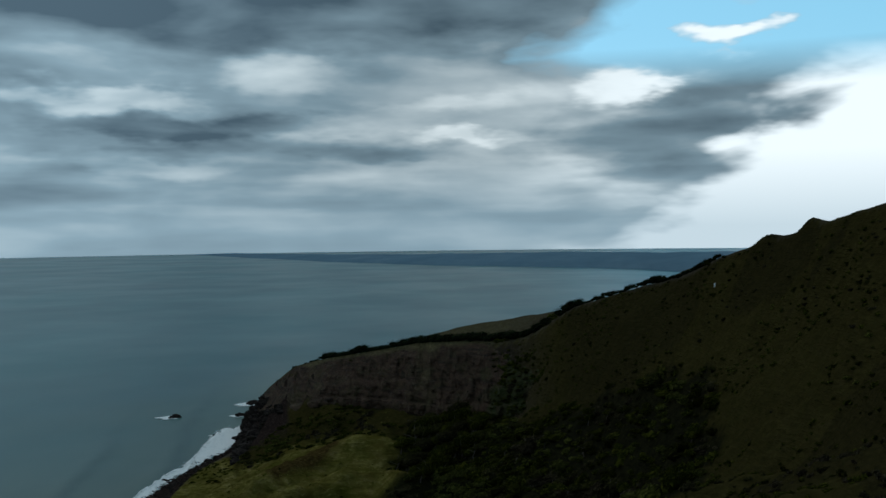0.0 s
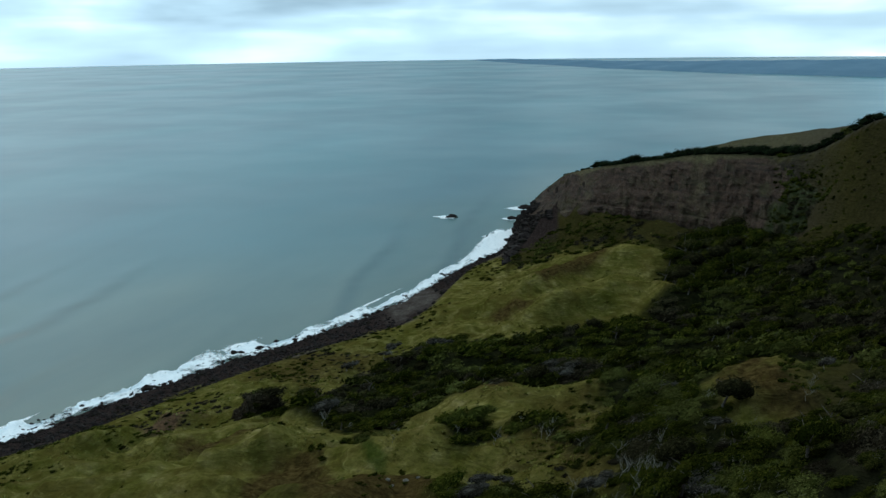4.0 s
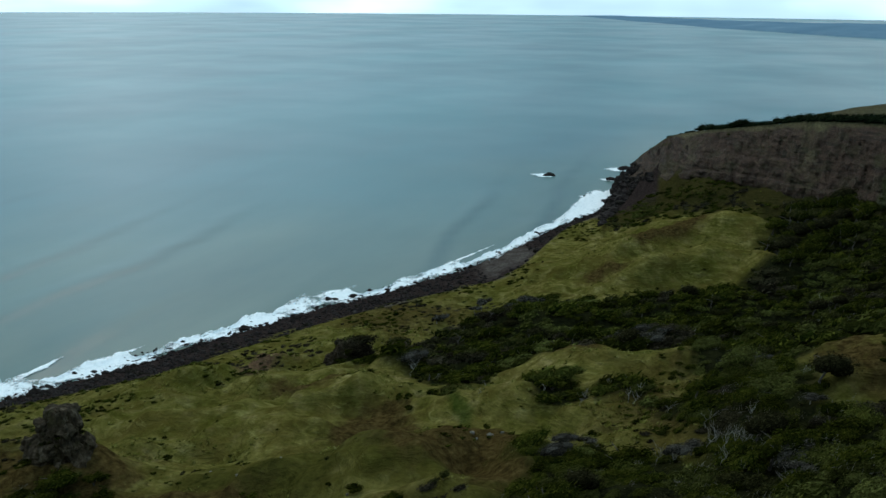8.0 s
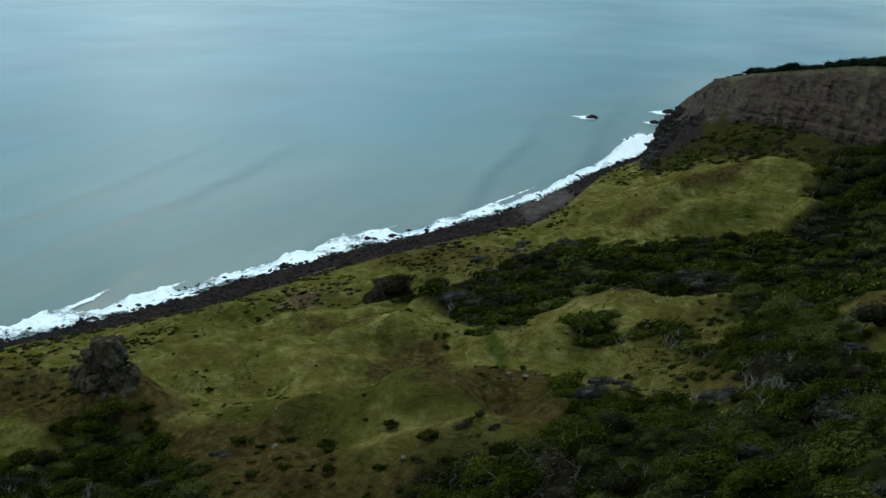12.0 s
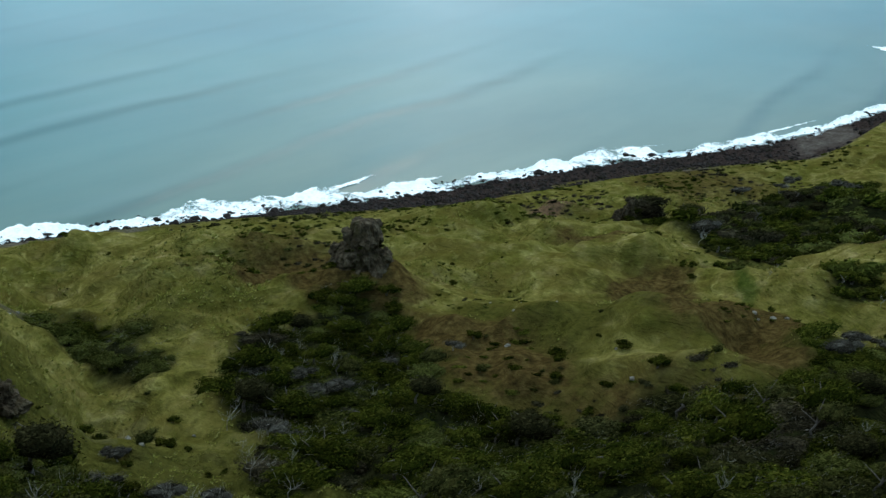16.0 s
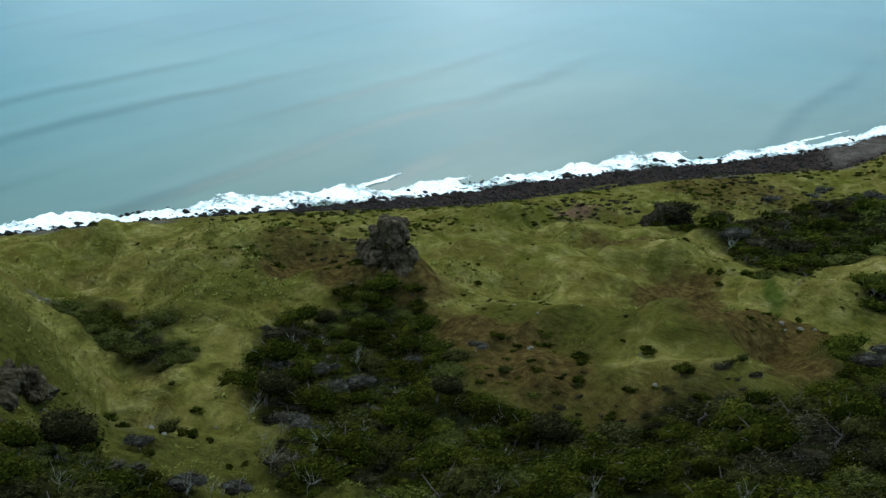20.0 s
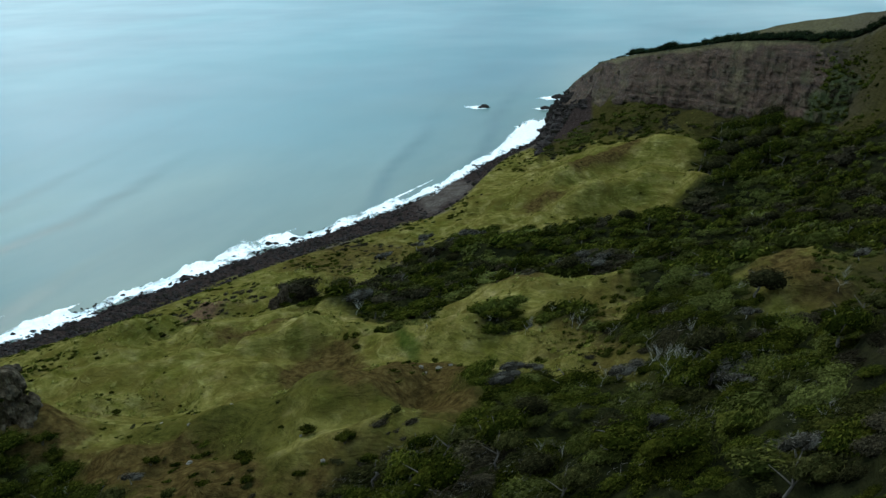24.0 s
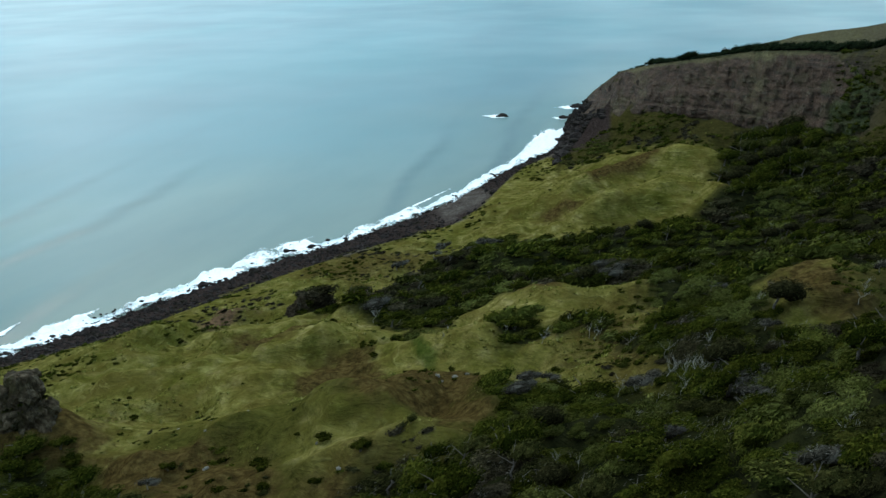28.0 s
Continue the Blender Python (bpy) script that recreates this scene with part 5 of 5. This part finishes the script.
for k, (x, y, s) in enumerate(places):
    m = pose(x, y, 0.35, 0, 0, pebble.uniform(0, 360)) @ Matrix.Diagonal((s, s, s * 0.8, 1))
    if k < 5:
        big[k].matrix_basis = m
    else:
        copy_thing(big[k % 5], pose(0, 0, 0)).matrix_basis = m


# rocks out in the water, each with a collar of foam
def sea_rock(x, y, sx, sy, sz, seed, collar):
    ob = stone("sea_rock", rock_shape(np.random.default_rng(seed), 4, 0.32, sx, sy, sz), DARK_ROCK, "low black rock ringed with white water off the point", "sea rock", "rocks off the point")
    ob.matrix_basis = pose(x, y, 0.1, 0, 0, 20)
    u, v = np.meshgrid(np.linspace(0, 2 * np.pi, 49)[:-1], np.linspace(0.2, 1, 10), indexing="ij")
    rad = v * (1 + 0.3 * wobble(np.cos(u) * 3, np.sin(u) * 3, 1.2, seed))
    P = np.stack([x + collar * 1.9 * rad * np.cos(u), y + collar * rad * np.sin(u), 0.3 + 0.1 * wobble(u * 3, v * 5, 1, 3)], -1)
    fo = new("wash", sheet("wash", P.reshape(-1, 3), lattice_faces(48, 10, True), thick=(1.15 - v ** 3).ravel()))
    fo.data.materials.append(FOAM)
    tagged(fo, "ring of white water round a sea rock", "foam", kind="stuff")


def polar(az, r):
    return r * math.sin(radians(az)), r * math.cos(radians(az))


sea_rock(*polar(-16.25, 601), 3.6, 2.2, 1.9, 61, 7.0)
sea_rock(*polar(-12.5, 594), 3.0, 2.4, 1.9, 62, 4.5)
sea_rock(*polar(-11.7, 632), 4.5, 3.0, 2.6, 63, 8.0)
sea_rock(*polar(-14.0, 540), 1.2, 1.0, 0.9, 64, 2.5)

# the dark rocky toe of the headland
for az, r, sx, sy, sz, up, seed in ((-11.55, 556, 7, 9, 9, 4, 71), (-11.9, 548, 4, 6, 5, 1.5, 72), (-11.2, 545, 6, 7, 10, 9, 73), (-12.2, 530, 4, 6, 3, 1, 74), (-12.45, 512, 4, 6, 2.5, 1, 75), (-11.9, 515, 6, 8, 3.5, 4, 76)):
    ob = stone("headland_rock", rock_shape(np.random.default_rng(seed), 4, 0.4, sx, sy, sz), DARK_ROCK, "dark craggy lava outcrop at the foot of the headland", "rock", "rocks at the headland toe")
    ob.matrix_basis = pose(*polar(az, r), up - 1.0, 0, 0, seed * 7)


# ---- the pinnacle on the slope ----
def tower(name, radii, seed, rough, drift, mat, root):
    """A rugged upright body: (height, radius) pairs from the foot up, drifting sideways towards the foot."""
    hs, rs = np.array(radii).T
    u, h = np.meshgrid(np.linspace(0, 2 * np.pi, 97)[:-1], np.linspace(hs[0], hs[-1], 54), indexing="ij")
    r = np.interp(h, hs, rs)
    cu, su = np.cos(u), np.sin(u)
    side = np.cos(u - radians(47))
    n = fractal(side * 7, h * 1.1, 3.4, 5, seed, 0.6) + 0.8 * (0.4 - np.abs(wobble(side * 9, h * 0.9, 2.4, seed + 9)))
    r = np.maximum(r * (1 + rough * n * np.clip(r / 3, 0, 1)), 0.02)
    top = 0.8 * rough * wobble(cu * r, su * r, 1.7, seed + 20) * (h > hs[-1] - 2.5)
    d = (hs[-1] - h) * drift
    P = np.stack([r * cu * 1.05 + d * 0.68, r * su * 0.9 + d * 0.73, h + 1.5 * top], -1)
    return part(name, sheet(name, P.reshape(-1, 3), lattice_faces(96, 54, True), False), mat, root)


def pinnacle(x, y, foot):
    """A craggy stack on a broad skirt of brown growth."""
    root = tagged(new("rock_pinnacle"), "craggy grey-brown rock pinnacle with mossy ledges on a ferny mound", "rock pinnacle")
    root.matrix_basis = pose(x, y, foot)
    tower("spire", [(-4.0, 13.0), (2.0, 9.6), (6.0, 6.9), (9.5, 4.9), (12.0, 4.3), (14.2, 3.5), (15.2, 3.3), (16.4, 2.7), (17.3, 2.3), (17.8, 1.7), (18.0, 0.02)], 146, 0.22, 0.04, CRAG_ROCK, root)
    for k, (a, d, h, s) in enumerate(((20, 4.6, 11, 1.6), (110, 4.4, 12.5, 1.4), (200, 4.9, 10.5, 1.8), (290, 4.7, 11.5, 1.5), (330, 3.4, 14.5, 1.3), (250, 3.0, 15.2, 1.2), (60, 2.2, 16.6, 1.1), (170, 2.0, 16.8, 1.0), (310, 1.2, 17.1, 1.0))):
        b = part("block", sheet("block", *rock_shape(np.random.default_rng(1200 + k), 3, 0.5, s, s * 0.8, s * 0.9), False), CRAG_ROCK, root)
        b.matrix_basis = pose(d * math.cos(radians(a)), d * math.sin(radians(a)), h, 0, 0, 37 * k)
    return root


pinnacle(-118.0, 109.5, 28.5)
turn, rise = dice.uniform(0, 6.28, 60), dice.uniform(6.5, 13.5, 60)
reach_out = np.interp(rise, [6, 9.5, 12, 14.2], [6.9, 4.9, 4.3, 3.5])
grown("ledge_growth", -118.0 + reach_out * np.cos(turn), 109.5 + reach_out * 0.9 * np.sin(turn), dice.uniform(0.3, 0.9, 60), TUFTS, dice.uniform(0.4, 0.95, 60), LEAVES,
      "dark brown-green growth clinging to the pinnacle", "scrub", 0.3, z=28.5 + rise)

# crags at the edge of the spur
for x, y, z, sx, sy, sz, seed in ((-92, 26, 63, 2.8, 2.3, 2.4, 81), (-95, 31, 61, 3.5, 2.5, 2.5, 82), (-84, 20, 66, 3.6, 3.0, 3.4, 83), (-141, 215, 8, 0, 0, 0, 84), (-122, 213, 10, 2.6, 2.0, 3.6, 85), (-100.5, 212, 12, 4.0, 3.0, 3.4, 86)):
    if sx:
        ob = stone("crag", rock_shape(np.random.default_rng(seed), 5, 0.75, sx, sy, sz), CRAG_ROCK, "weathered grey rock crag breaking through the slope", "crag", "crags on the slope")
        ob.matrix_basis = pose(x, y, float(relief(x, y)[0]) - 0.25 * sz, 0, 0, seed * 13)

# pale stones lying in the grass
PALE_SPOTS = spots("-101.2,128.5,1.2 -84.3,113.5,1 -92.9,117.8,1.2 -89.0,122.0,0.8 -79.3,119.0,0.8 -78.5,104.7,1.6 -59.4,105.9,1 -51.4,135.4,1.6 -48.5,136.5,1.8 -46.4,136.9,1.4 -52.6,99.3,1.4 -79.1,152.2,1 "
                   "-89.5,52.9,0.9 -96.9,45.1,2 -96.2,43.2,1.6 -91.2,44.7,1.6 -84.6,43.0,1.2 -141.5,51.5,2 -149.2,56.2,1.6 -80,153,0.9 -82,151,0.8 -50,134,1 -44,138,1.1")
pale = [stone("pale_rock", rock_shape(np.random.default_rng(950 + k), 2, 0.35, 1, 0.8, 0.6), PALE_ROCK, "pale grey stone lying in the grass", "rock", "pale stones in the pasture") for k in range(3)]
for k, (x, y, s) in enumerate(PALE_SPOTS):
    s *= 0.3
    m = pose(x, y, float(relief(x, y)[0]) + 0.1 * s, 0, 0, k * 47) @ Matrix.Diagonal((s, s, s, 1))
    if k < 3:
        pale[k].matrix_basis = m
    else:
        copy_thing(pale[k % 3], pose(0, 0, 0)).matrix_basis = m

# a white marker post high on the hillside
x, y = polar(16.3, 338)
post = tagged(new("marker_post"), "small white marker post on the dark hillside", "post")
post.matrix_basis = pose(x, y, float(relief(x, y)[0]))
white = Look("white paint", 0.6, 0.4)
white.done(white.ramp(white.noise(0.4), (0.3, (0.7, 0.7, 0.68)), (0.7, (0.82, 0.82, 0.8))))
part("shaft", sheet("shaft", *limb_shape([(0, 0, -0.4), (0, 0, 0.5), (0, 0, 1.1)], [0.3, 0.28, 0.26], 8)), white.m, post)
part("cap", sheet("cap", *limb_shape([(0, 0, 1.08), (0, 0, 1.18), (0, 0, 1.24)], [0.36, 0.34, 0.2], 8)), white.m, post)
